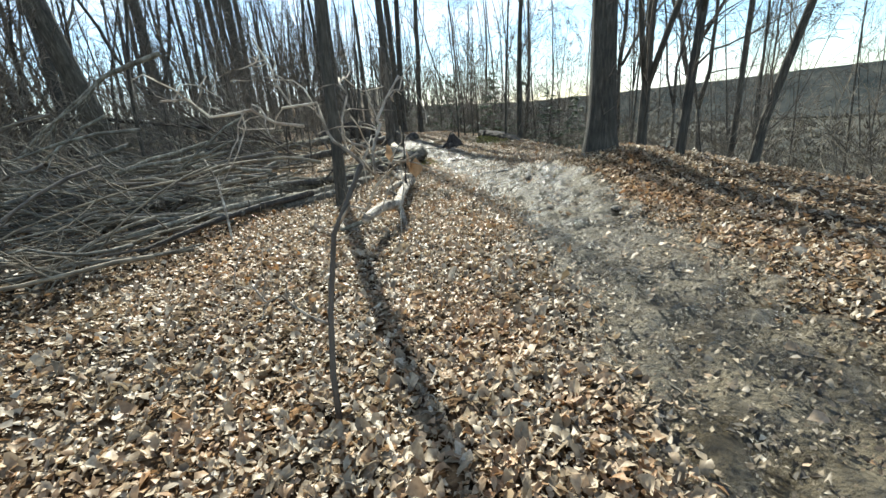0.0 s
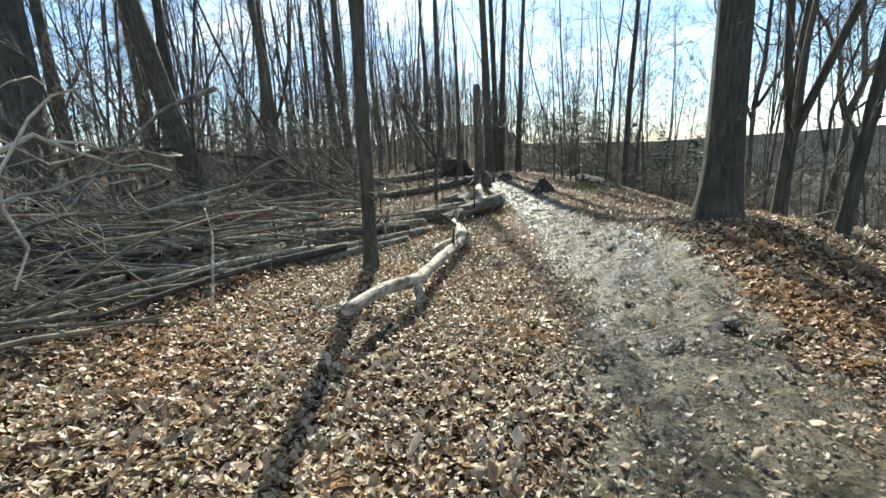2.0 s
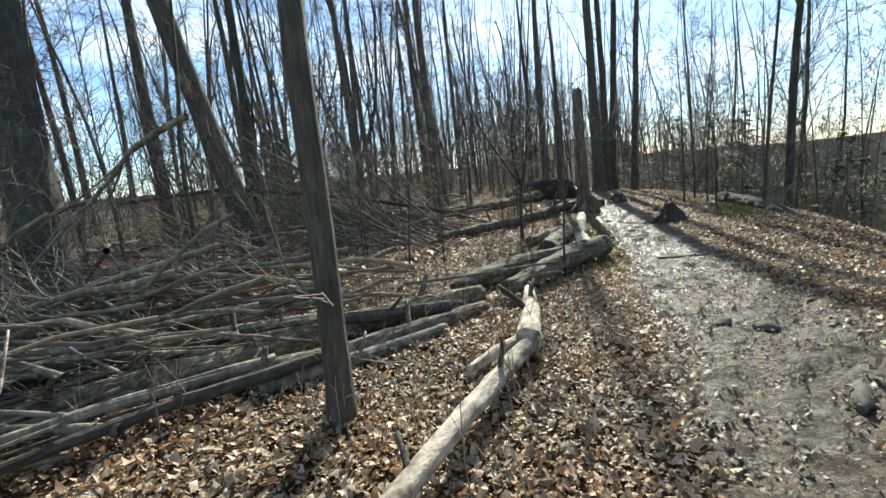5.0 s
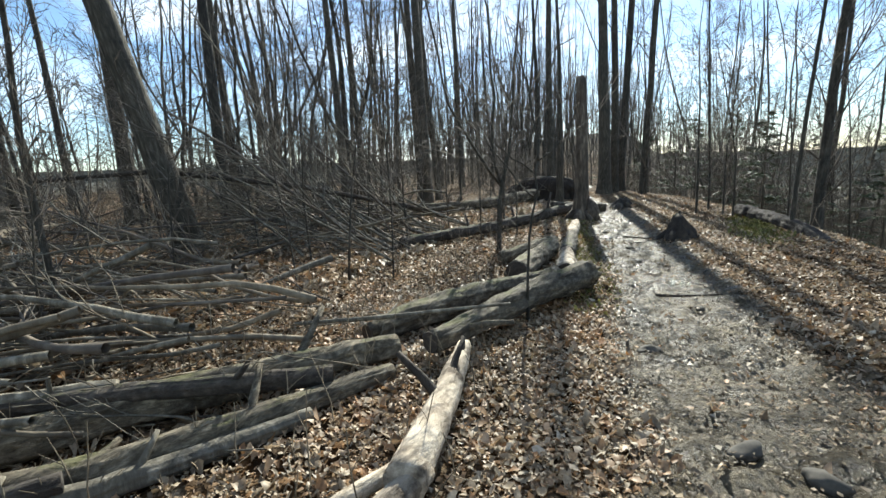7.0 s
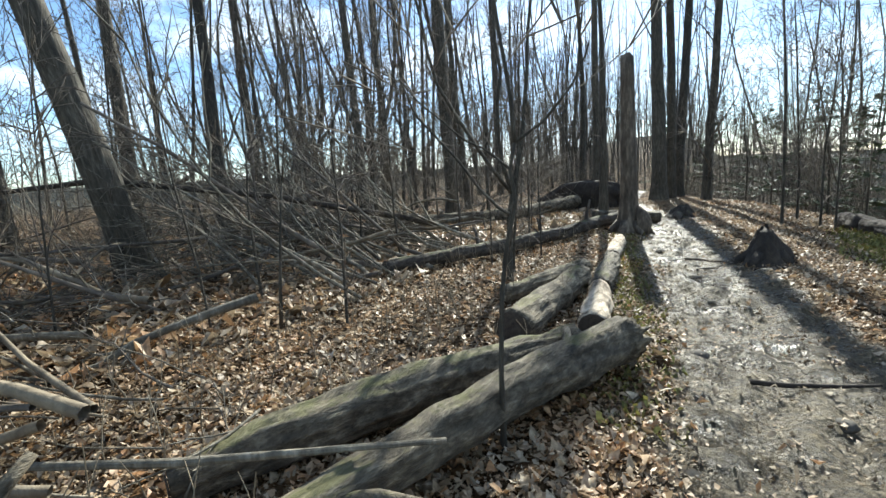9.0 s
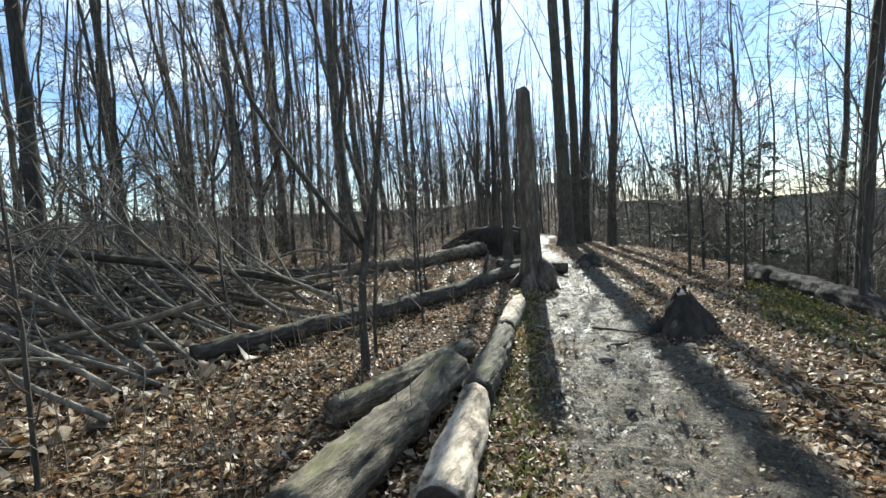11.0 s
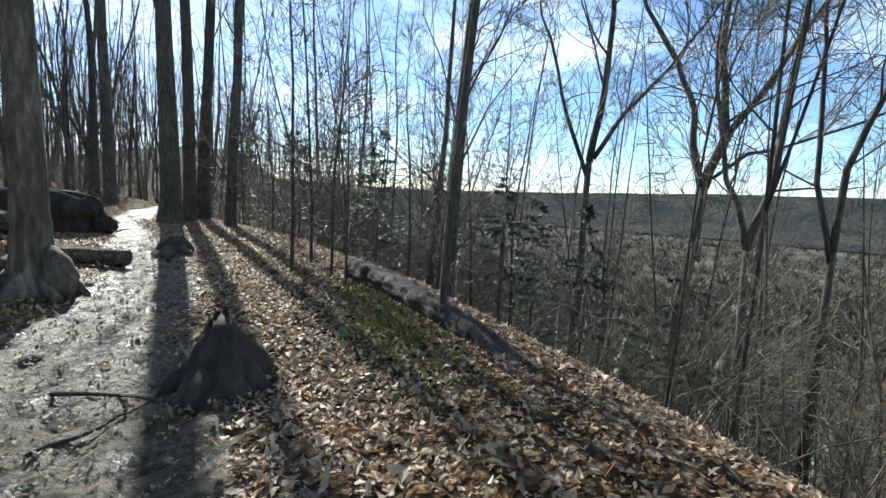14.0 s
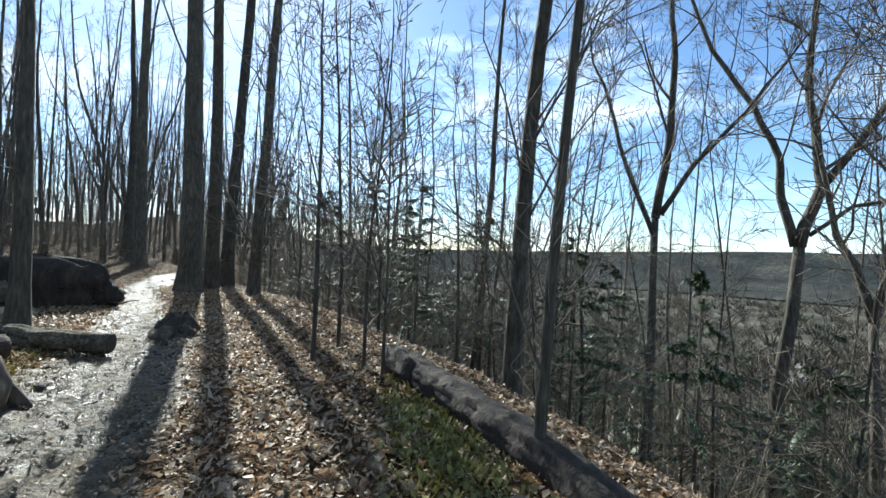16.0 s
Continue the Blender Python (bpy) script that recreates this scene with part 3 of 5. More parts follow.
limbed_tree("branching_tree", 62, ((10.4, 28.0, -6.0), (10.39, 27.99, -4.98), (10.4, 27.98, -1.63), (10.36, 28.01, 1.22), (10.37, 28.01, 2.91)),
            ((0.05, 0.13, ((10.37, 28.01, 2.8), (10.59, 27.83, 5.08), (10.63, 27.8, 7.57), (10.51, 27.89, 9.27))),
             (0.15, 0.09, ((10.45, 27.9, 2.9), (11.13, 27.4, 4.39), (12.07, 26.67, 5.76))),
             (0.15, 0.08, ((10.37, 28.0, 2.2), (9.6, 28.4, 4.3), (9.1, 28.8, 6.5)))),
            "many-limbed bare tree standing on the slope", EDGE, 0.18, (5, 4, 3))
limbed_tree("thin_forked_tree", 63, ((12.9, 23.5, -6.0), (12.78, 23.63, -2.14), (12.7, 23.75, 0.55)),
            ((0.2, 0.1, ((12.7, 23.75, 0.5), (12.53, 24.01, 1.65), (12.33, 24.31, 2.28), (12.0, 24.6, 4.5))),
             (0.2, 0.12, ((12.7, 23.75, 0.4), (12.95, 23.4, 2.2), (13.0, 23.3, 5.2)))),
            "thin crooked bare tree standing on the slope", EDGE, 0.15)
limbed_tree("thin_forked_tree", 64, ((9.5, 19.4, -3.9), (9.43, 19.43, -0.58), (9.42, 19.44, 0.96)),
            ((0.2, 0.06, ((9.42, 19.44, 0.9), (9.43, 19.43, 2.24), (9.6, 19.21, 3.28), (9.9, 18.9, 5.0))),
             (0.2, 0.05, ((9.42, 19.44, 0.7), (9.2, 19.7, 2.0), (9.1, 19.8, 4.0)))),
            "thin crooked bare tree standing on the slope", EDGE, 0.09)

limbed_tree("forked_sapling", 65, ((-0.86, 11.53, -0.05), (-0.86, 11.54, 0.5), (-0.84, 11.55, 0.91), (-0.81, 11.56, 1.14), (-0.76, 11.59, 1.39), (-0.78, 11.58, 1.56), (-0.75, 11.59, 1.7)),
            ((0.3, 0.013, ((-0.75, 11.59, 1.69), (-0.77, 11.59, 1.93), (-0.85, 11.62, 2.4))), (0.3, 0.009, ((-0.75, 11.59, 1.69), (-0.63, 11.66, 1.78), (-0.52, 11.72, 1.92))),
             (0.4, 0.009, ((-0.79, 11.57, 1.33), (-0.84, 11.54, 1.37), (-0.92, 11.5, 1.47), (-1.03, 11.44, 1.65), (-1.14, 11.37, 1.8))),
             (0.4, 0.007, ((-0.78, 11.58, 1.56), (-0.89, 11.51, 1.67), (-0.98, 11.47, 1.72), (-1.06, 11.42, 1.81), (-1.13, 11.38, 1.88)))),
            "slim forked bare sapling growing among the logs", "", 0.017, (2,))
THIN_X, THIN_Y = -4.0, 12.48
limbed_tree("thin_sapling", 66, ((THIN_X, THIN_Y, hz(THIN_X, THIN_Y) - 0.05), (THIN_X + 0.04, THIN_Y + 0.04, 0.6), (THIN_X + 0.08, THIN_Y + 0.08, 1.1), (THIN_X + 0.14, THIN_Y + 0.12, 1.6)),
            ((0.2, 0.009, ((THIN_X + 0.14, THIN_Y + 0.12, 1.58), (THIN_X + 0.2, THIN_Y + 0.16, 2.0), (THIN_X + 0.28, THIN_Y + 0.2, 2.6))), (0.3, 0.006, ((THIN_X + 0.08, THIN_Y + 0.08, 1.15), (THIN_X - 0.1, THIN_Y, 1.4), (THIN_X - 0.2, THIN_Y - 0.05, 1.8)))),
            "thin pale bare sapling among fallen branches", "", 0.02, (2,))

# ---------- the wood: bare trees in depth ----------
rng = random.Random(77)
taken = [(o.location.x, o.location.y) for o in scene.objects if o.parent is None and "category" in o and o["category"] == "tree"]


def free(x, y, gap):
    return all((x - a) ** 2 + (y - b) ** 2 > gap * gap for a, b in taken)


def scatter(count, region, kinds, gap, label, group):
    done = tries = 0
    while done < count and tries < count * 40:
        tries += 1
        x, y = region(rng)
        if not free(x, y, gap):
            continue
        lane = x + 0.249 * (y - 6)
        if kinds is not SLOPE and -4.5 < lane < 8 and y < 42 and rng.random() < 0.85:
            continue
        kind, (r0, r1), lab = kinds[rng.randrange(len(kinds))]
        kind.put(x, y, rng.randrange(6), r=rng.uniform(r0, r1), sz=rng.uniform(0.8, 1.2), turn=rng.uniform(0, 6.28), lean=(rng.gauss(0, 0.035), rng.gauss(0, 0.035)), label=lab, group=group)
        taken.append((x, y))
        done += 1


def bank_wood(rng):
    y = rng.uniform(13, 32)
    return np.interp(y, EDGE_Y, EDGE_X) + rng.uniform(2.5, 12), y


def left_wood(rng):
    while True:
        x, y = rng.uniform(-48, -4), rng.uniform(-6, 75)
        tx = np.interp(y, TRAIL_Y, TRAIL_X)
        if x < min(-11 if y < 13 else -5.5, tx - 3.0) and x < tx - 3.2 and not (-3 < x < 0 and y < 25):
            return x, y


def ahead_wood(rng):
    while True:
        y = rng.uniform(33, 90)
        tx, ex = np.interp(y, TRAIL_Y, TRAIL_X), np.interp(y, EDGE_Y, EDGE_X)
        x = rng.uniform(tx - 14, ex + 6)
        if abs(x - tx) > 1.6:
            return x, y


def slope_wood(rng):
    while True:
        y = rng.uniform(-4, 60)
        ex = np.interp(y, EDGE_Y, EDGE_X)
        d = rng.uniform(1.0, 34)
        if not (y < 6 and d < 2) and not (13 < y < 32 and d < 13):
            return ex + d, y


SLOPE = ((MID, (0.05, 0.1), "thin bare tree growing on the steep slope"), (POLE, (0.04, 0.09), "thin bare tree growing on the steep slope"), (FORK, (0.05, 0.1), "low-forked thin tree growing on the steep slope"))
LB = "bare grey-brown trunk standing in the open wood"
LP = "slim bare pole tree standing in the wood"
LS = "thin bare tree growing on the steep slope"
scatter(26, left_wood, ((BIG, (0.2, 0.32), LB), (MID, (0.16, 0.24), LB)), 2.2, LB, WOOD)
scatter(62, left_wood, ((MID, (0.1, 0.18), LB), (POLE, (0.06, 0.12), LP), (POLE, (0.06, 0.12), LP)), 1.2, LP, WOOD)
scatter(14, lambda g: (g.uniform(-28, -11), g.uniform(5, 14)), ((MID, (0.08, 0.15), LB), (POLE, (0.05, 0.1), LP)), 1.0, LP, WOOD)
scatter(22, lambda g: (g.uniform(-30, -10.5), g.uniform(3, 36)), ((MID, (0.08, 0.15), LB), (POLE, (0.05, 0.1), LP), (POLE, (0.05, 0.1), LP)), 0.9, LP, WOOD)
scatter(14, lambda g: (g.uniform(-24, -9), g.uniform(9, 34)), ((BUSHY, (0.045, 0.07), "young bare tree thick with fine twigs in the wood"),), 1.1, LP, "young twiggy trees")
scatter(34, lambda g: (lambda y: (np.interp(y, TRAIL_Y, TRAIL_X) + g.choice((-1, -1, 1)) * g.uniform(1.8, 12), y))(g.uniform(42, 72)), ((MID, (0.07, 0.13), LB), (POLE, (0.05, 0.1), LP)), 1.2, LP, WOOD)
scatter(46, ahead_wood, ((MID, (0.08, 0.14), LB), (POLE, (0.05, 0.09), LP)), 1.4, LP, WOOD)
scatter(12, bank_wood, ((POLE, (0.025, 0.042), LS), (BUSHY, (0.025, 0.04), LS)), 1.0, LS, "thin trees on the slope")
scatter(22, lambda g: (lambda y: (np.interp(y, EDGE_Y, EDGE_X) + g.uniform(4, 17), y))(g.uniform(13, 34)), ((TWIGGY, (0.05, 0.085), LS), (BUSHY, (0.03, 0.05), LS)), 1.2, LS, "thin trees on the slope")
scatter(50, slope_wood, SLOPE, 1.0, LS, "thin trees on the slope")


# far woods and low brush: uncounted growth, one mesh each
def merged(name, proto, spots, mat, label):
    """Many turned and scaled copies of a few small meshes joined into one."""
    cos, loops, starts, nv, nl = [], [], [], 0, 0
    shapes = []
    for b in proto:
        co = np.array([tuple(v) for v in b.co])
        lp = np.concatenate([np.array(f) for f in b.fa])
        st = np.cumsum([0] + [len(f) for f in b.fa])[:-1]
        shapes.append((co, lp, st))
    for k, (x, y, z, s, sz, a) in enumerate(spots):
        co, lp, st = shapes[k % len(shapes)]
        c, d = math.cos(a) * s, math.sin(a) * s
        cos.append(np.stack([co[:, 0] * c - co[:, 1] * d + x, co[:, 0] * d + co[:, 1] * c + y, co[:, 2] * sz + z], 1))
        loops.append(lp + nv)
        starts.append(st + nl)
        nv, nl = nv + len(co), nl + len(lp)
    me = mesh_arrays(name, np.concatenate(cos), np.concatenate(loops), np.concatenate(starts), None, mat)
    return tagged(new(name, me), label, "vegetation", kind="stuff")


def small_tree(seed, h, r, limbs, reach, kids):
    g = random.Random(seed)
    b = Build()
    pts = [Vector((0, 0, -0.5))] + wander(g, Vector((0, 0, 0)), Vector((0, 0, 1)), h, 7, 0.04, 0.03)
    rr = taper(r, 0.02, len(pts))
    b.tube(pts, rr, 5, cap=False)
    for k in range(limbs):
        f = 0.35 + 0.63 * (k + g.random()) / limbs
        p, d = at(pts, f)
        q = wander(g, p, side_way(g, d, g.uniform(0.4, 0.9)), reach * (1.2 - 0.7 * f) * g.uniform(0.7, 1.2), 2, 0.15, 0.1)
        b.tube(q, taper(max(r * (1.1 - f) * 0.6, 0.025), 0.015, 3), 3, cap=False)
        for _ in range(kids):
            p, d = at(q, g.uniform(0.3, 1))
            b.tube(wander(g, p, side_way(g, d, g.uniform(0.4, 0.8)), reach * g.uniform(0.2, 0.45), 1, 0.1, 0.1), (0.018, 0.012), 3, cap=False)
    return b


def bush(seed, h, stems):
    g = random.Random(seed)
    b = Build()
    for _ in range(stems):
        d = Vector((g.gauss(0, 0.35), g.gauss(0, 0.35), 1))
        grow(g, b, Vector((g.gauss(0, 0.15), g.gauss(0, 0.15), -0.1)), d, h * g.uniform(0.6, 1.1), 0.01, 2, (4, 3), 0.03, 0.2, 0.0035, (2, 3, 5, 6))
    return b


spots = []
for _ in range(620):
    if rng.random() < 0.6:
        x, y = rng.uniform(-170, -8), rng.uniform(20, 190)
        if math.hypot(x, y) < 42 or -6 < x + 0.249 * (y - 6) < 8:
            continue
    else:
        y = rng.uniform(0, 200)
        x = np.interp(y, EDGE_Y, EDGE_X) + rng.uniform(14, 130)
    spots.append((x, y, hz(x, y), rng.uniform(0.8, 1.4), rng.uniform(0.8, 1.25), rng.uniform(0, 6.3)))
for _ in range(330):
    x, y = rng.uniform(-60, 25), rng.uniform(75, 180)
    spots.append((x, y, hz(x, y), rng.uniform(0.9, 1.5), rng.uniform(0.8, 1.2), rng.uniform(0, 6.3)))
merged("far_woods", [small_tree(s, 14 + s % 4, 0.11, 10, 3.6, 2) for s in range(5)], spots, TWIG, "bare grey woods receding down the valley side and over the hill")

spots = []
for _ in range(700):
    u = rng.random()
    if u < 0.56:
        y = rng.uniform(2, 45)
        x = np.interp(y, EDGE_Y, EDGE_X) + rng.uniform(0.5, 3) + abs(rng.gauss(0, 8))
    elif u < 0.9:
        x, y = rng.uniform(-30, -7), rng.uniform(6, 60)
        if x > np.interp(y, TRAIL_Y, TRAIL_X) - 4:
            continue
    else:
        y = rng.uniform(34, 60)
        x = np.interp(y, TRAIL_Y, TRAIL_X) + rng.choice((-1, 1)) * rng.uniform(2, 9)
    s = rng.uniform(0.6, 1.5)
    spots.append((x, y, hz(x, y), s, s, rng.uniform(0, 6.3)))
merged("brush", [bush(s, 2.2, 3) for s in range(6)], spots, BRUSH, "thicket of bare thin-stemmed shrubs on the slope and in the wood")

def far_tree(seed, thick):
    """A bare crown seen from far off: stem and a few upswept limbs."""
    g = random.Random(seed)
    b = Build()
    b.tube([Vector((0, 0, -1)), Vector((0, 0, 12))], (0.16 * thick, 0.05 * thick), 3, cap=False)
    for k in range(8):
        a, z = g.uniform(0, 6.28), g.uniform(3, 9)
        b.tube([Vector((0, 0, z)), Vector((math.cos(a) * 2.6, math.sin(a) * 2.6, z + g.uniform(2, 5)))], (0.1 * thick, 0.04 * thick), 3, cap=False)
    return b


def far_conifer(seed):
    g = random.Random(seed)
    b = Build()
    for k in range(7):
        z = 1.5 + 1.5 * k
        w = 2.8 - 0.35 * k
        ring = [Vector((math.cos(t) * w * g.uniform(0.6, 1.1), math.sin(t) * w * g.uniform(0.6, 1.1), z + g.uniform(-0.5, 0.2))) for t in np.linspace(0, 5.5, 8)]
        i = len(b.co)
        b.co += ring + [Vector((0, 0, z + 2.2))]
        b.fa += [(i + s, i + (s + 1) % 8, i + 8) for s in range(8)]
    return b


mid_spots, far_spots, dark_spots = [], [], []
for _ in range(4600):
    a, d = radians(rng.uniform(-30, 95)), 45 + 650 * rng.random() ** 1.2
    x, y = math.sin(a) * d, 12 + math.cos(a) * d
    if x - np.interp(y, EDGE_Y, EDGE_X) < 30 and y < 100:
        continue
    s = rng.uniform(0.8, 1.3)
    spot = (x, y, hz(x, y), s * 1.3, s, rng.uniform(0, 6.3))
    if x - np.interp(y, EDGE_Y, EDGE_X) < 45:
        continue
    (dark_spots if rng.random() < 0.07 else mid_spots if d < 120 else far_spots).append(spot)
merged("valley_woods", [far_tree(s, 1.0) for s in range(5)], mid_spots, VALLEY, "bare grey woods below the ridge")
merged("valley_woods_far", [far_tree(s, 2.4) for s in range(5)], far_spots, VALLEY, "bare grey woods filling the valley floor")
def clump(seed):
    g = random.Random(seed)
    b = Build()
    for k in range(6):
        a, z = g.uniform(0, 6.28), g.uniform(0, 4)
        b.tube([Vector((g.uniform(-3, 3), g.uniform(-3, 3), z)), Vector((math.cos(a) * 5, math.sin(a) * 5, z + g.uniform(5, 11)))], (0.8, 0.3), 3, cap=False)
    return b


wide_spots = []
for _ in range(4200):
    a, d = radians(rng.uniform(-12, 100)), 380 + 2000 * rng.random() ** 1.5
    x, y = math.sin(a) * d, 12 + math.cos(a) * d
    s = rng.uniform(0.8, 1.5)
    wide_spots.append((x, y, hz(x, y) - 2, s * 1.6, s, rng.uniform(0, 6.3)))
merged("valley_woods_wide", [clump(s) for s in range(6)], wide_spots, VALLEY, "bare woods receding to the far ridge")
merged("valley_conifers", [far_conifer(s) for s in range(3)], dark_spots, HEMLOCK, "dark evergreens dotted through the valley woods")

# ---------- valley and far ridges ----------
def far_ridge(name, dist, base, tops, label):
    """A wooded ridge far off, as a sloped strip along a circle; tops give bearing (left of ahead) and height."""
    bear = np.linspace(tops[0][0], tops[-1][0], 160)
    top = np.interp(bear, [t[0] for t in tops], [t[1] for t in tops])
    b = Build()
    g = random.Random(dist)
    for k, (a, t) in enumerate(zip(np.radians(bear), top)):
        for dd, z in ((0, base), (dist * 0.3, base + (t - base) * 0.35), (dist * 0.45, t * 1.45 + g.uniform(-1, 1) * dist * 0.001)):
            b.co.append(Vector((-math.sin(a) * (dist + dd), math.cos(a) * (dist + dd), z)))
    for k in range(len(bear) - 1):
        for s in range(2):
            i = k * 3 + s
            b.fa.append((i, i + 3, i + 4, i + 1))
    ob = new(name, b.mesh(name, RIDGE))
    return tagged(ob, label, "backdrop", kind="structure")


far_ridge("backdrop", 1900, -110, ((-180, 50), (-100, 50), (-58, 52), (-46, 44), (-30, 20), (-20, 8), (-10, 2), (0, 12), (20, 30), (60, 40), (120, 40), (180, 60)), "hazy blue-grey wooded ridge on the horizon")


def house(x, y, turn, s):
    root = new("house")
    root.matrix_basis = pose(x, y, hz(x, y) + 0.0, 0, 0, turn)
    w, d, h = 6 * s, 4.5 * s, 5 * s
    b = Build()
    b.co = [Vector(v) for v in ((-w, -d, -2), (w, -d, -2), (w, d, -2), (-w, d, -2), (-w, -d, h), (w, -d, h), (w, d, h), (-w, d, h), (-w, 0, h + 3 * s), (w, 0, h + 3 * s))]
    b.fa = [(0, 1, 5, 4), (1, 2, 6, 9, 5), (2, 3, 7, 6), (3, 0, 4, 8, 7)]
    part("wall", b.mesh("wall", HOUSEWALL, False), root)
    b = Build()
    b.co = [Vector(v) for v in ((-w - .4, -d - .5, h - .3), (w + .4, -d - .5, h - .3), (w + .4, 0, h + 3.2 * s), (-w - .4, 0, h + 3.2 * s), (-w - .4, d + .5, h - .3), (w + .4, d + .5, h - .3))]
    b.fa = [(0, 1, 2, 3), (3, 2, 5, 4)]
    part("roof", b.mesh("roof", HOUSEROOF, False), root)
    return tagged(root, "small white house far down in the valley", "house", "houses in the valley")


for _ in range(16):
    a, d = radians(rng.uniform(28, 52)), rng.uniform(330, 620)
    house(math.sin(a) * d, 16 + math.cos(a) * d, rng.uniform(0, 180), rng.uniform(0.7, 1.2))


# ---------- fallen logs ----------
def log(name, seed, course, radii, mat, label, category="log", cut=False, stubs=0, sides=12, group="fallen logs", stubmat=None, lump=0.06, splinters=0):
    g = random.Random(seed)
    base = Vector(course[0])
    root = new(name)
    root.location = base
    q, rr = [], []
    for i in range(len(course) - 1):
        steps = max(3, int((Vector(course[i + 1]) - Vector(course[i])).length / 0.14))
        for s in range(steps):
            f = s / steps
            p = Vector(course[i]).lerp(Vector(course[i + 1]), f) - base
            w = 0.25 * radii[i]
            q.append(p + Vector((g.gauss(0, w), g.gauss(0, w), g.gauss(0, w * 0.6))) * 0.25)
            rr.append(radii[i] + (radii[i + 1] - radii[i]) * f)
    q.append(Vector(course[-1]) - base)
    rr.append(radii[-1])
    b = Build()
    fine, fr = [], []
    for i in range(len(q) - 1):
        for s in (0, 0.5):
            fine.append(q[i].lerp(q[i + 1], s))
            fr.append(rr[i] + (rr[i + 1] - rr[i]) * s)
    fine.append(q[-1])
    fr.append(rr[-1])
    ns = 40
    b.tube(fine, fr, ns)
    depth = 0.09 if mat is PALE else 0.2
    for k in range(len(fine)):
        for s in range(ns):
            t = 2 * math.pi * s / ns
            c = Vector((7 * math.cos(t), 7 * math.sin(t), 0.22 * k + seed * 7))
            o = b.co[k * ns + s] - fine[k]
            b.co[k * ns + s] = fine[k] + o * (1 + depth * noise.noise(c) + lump * noise.noise(Vector((2 * math.cos(t), 2 * math.sin(t), 0.12 * k + seed * 3))) * 2)
    part("trunk", b.mesh("trunk", mat), root)
    if cut:
        for k, (p, o) in enumerate(((q[0], q[0] - q[1]), (q[-1], q[-1] - q[-2]))):
            e = Build()
            d = o.normalized()
            r = rr[0] if k == 0 else rr[-1]
            e.tube([p + d * 0.004, p + d * 0.012], [r * 0.97, r * 0.94], sides)
            part("cut_end", e.mesh("cut_end", ENDGRAIN, False), root, "dark sawn end grain")
    for _ in range(splinters):
        a = g.uniform(0, 6.28)
        d = (q[-1] - q[-2]).normalized()
        o = d.orthogonal().normalized()
        o.rotate(Matrix.Rotation(a, 3, d))
        e = Build()
        p = q[-1] + o * rr[-1] * g.uniform(0.3, 0.9)
        e.tube([p - d * 0.1, p + d * 0.05, p + d * g.uniform(0.1, 0.24) + o * 0.02], (rr[-1] * 0.35, rr[-1] * 0.25, 0.006), 5)
        part("splinter", e.mesh("splinter", ROT if g.random() < 0.5 else mat), root)
    for _ in range(stubs):
        f = g.uniform(0.08, 0.95)
        p, d = at(q, f)
        r = rr[int(f * (len(rr) - 1))]
        e = Build()
        way = side_way(g, d, g.uniform(0.7, 1.3))
        if way.z < -0.2:
            way.z = -way.z
        e.tube(wander(g, p, way, r * g.uniform(1.8, 5), 4, 0.08), taper(r * 0.4, r * 0.2, 5), 6)
        part("branch_stub", e.mesh("branch_stub", stubmat or mat), root)
    return tagged(root, label, category, group)


log("pale_log", 1, ((-0.82, 4.86, 0.33), (-0.75, 5.5, 0.31), (-0.57, 6.0, 0.26), (-0.62, 6.83, 0.2), (-0.62, 7.6, 0.17), (-0.6, 8.3, 0.15), (-0.57, 8.75, 0.15)), (0.048, 0.056, 0.06, 0.062, 0.066, 0.072, 0.07), PALE, "barkless pale fallen log with broken branch stubs on the leaves", stubs=3, stubmat=ROT)
log("pale_log", 2, ((-0.6, 8.6, 0.17), (-0.75, 9.3, 0.15), (-0.9, 9.8, 0.15), (-1.05, 10.32, 0.17)), (0.11, 0.1, 0.085, 0.06), PALE, "split pale fallen log with dark knots on the leaves", stubs=3, stubmat=ROT)
log("branch_of_log", 3, ((-0.58, 6.0, 0.24), (-0.5, 5.75, 0.1), (-0.45, 5.6, 0.02)), (0.04, 0.03, 0.02), PALE, "short pale broken branch propping up a log", "branch", group="")
log("side_limb", 36, ((-0.74, 5.72, 0.26), (-1.0, 5.62, 0.13), (-1.28, 5.52, 0.06)), (0.03, 0.028, 0.018), DEADWOOD, "short grey limb broken off beside the pale log", "branch", group="", stubs=2)
log("loose_bark_piece", 37, ((-1.45, 5.62, 0.035), (-1.32, 5.85, 0.04), (-1.2, 6.05, 0.035)), (0.016, 0.022, 0.012), PALE, "pale splintered piece of wood on the leaves", "branch", group="")
log("thin_pale_limb", 4, ((-0.95, 8.1, 0.06), (-0.83, 8.42, 0.12), (-0.7, 8.8, 0.14)), (0.055, 0.05, 0.04), PALE, "curved pale limb lying beside the split log", "branch", group="")
log("bark_log", 5, ((-4.2, 6.2, 0.12), (-3.3, 7.4, 0.14), (-2.85, 8.3, 0.15), (-2.4, 9.1, 0.15), (-1.62, 10.15, 0.15)), (0.1, 0.12, 0.125, 0.125, 0.11), LOGBARK, "mossy bark-covered log lying among fallen branches", stubs=5, lump=0.11)
log("bark_log", 6, ((-3.0, 7.1, 0.1), (-2.55, 7.7, 0.1), (-2.2, 8.15, 0.1), (-1.75, 9.05, 0.1), (-1.45, 9.8, 0.1)), (0.1, 0.1, 0.1, 0.09, 0.06), LOGBARK, "thinner weathered log lying beside a mossy log", stubs=4, lump=0.11)
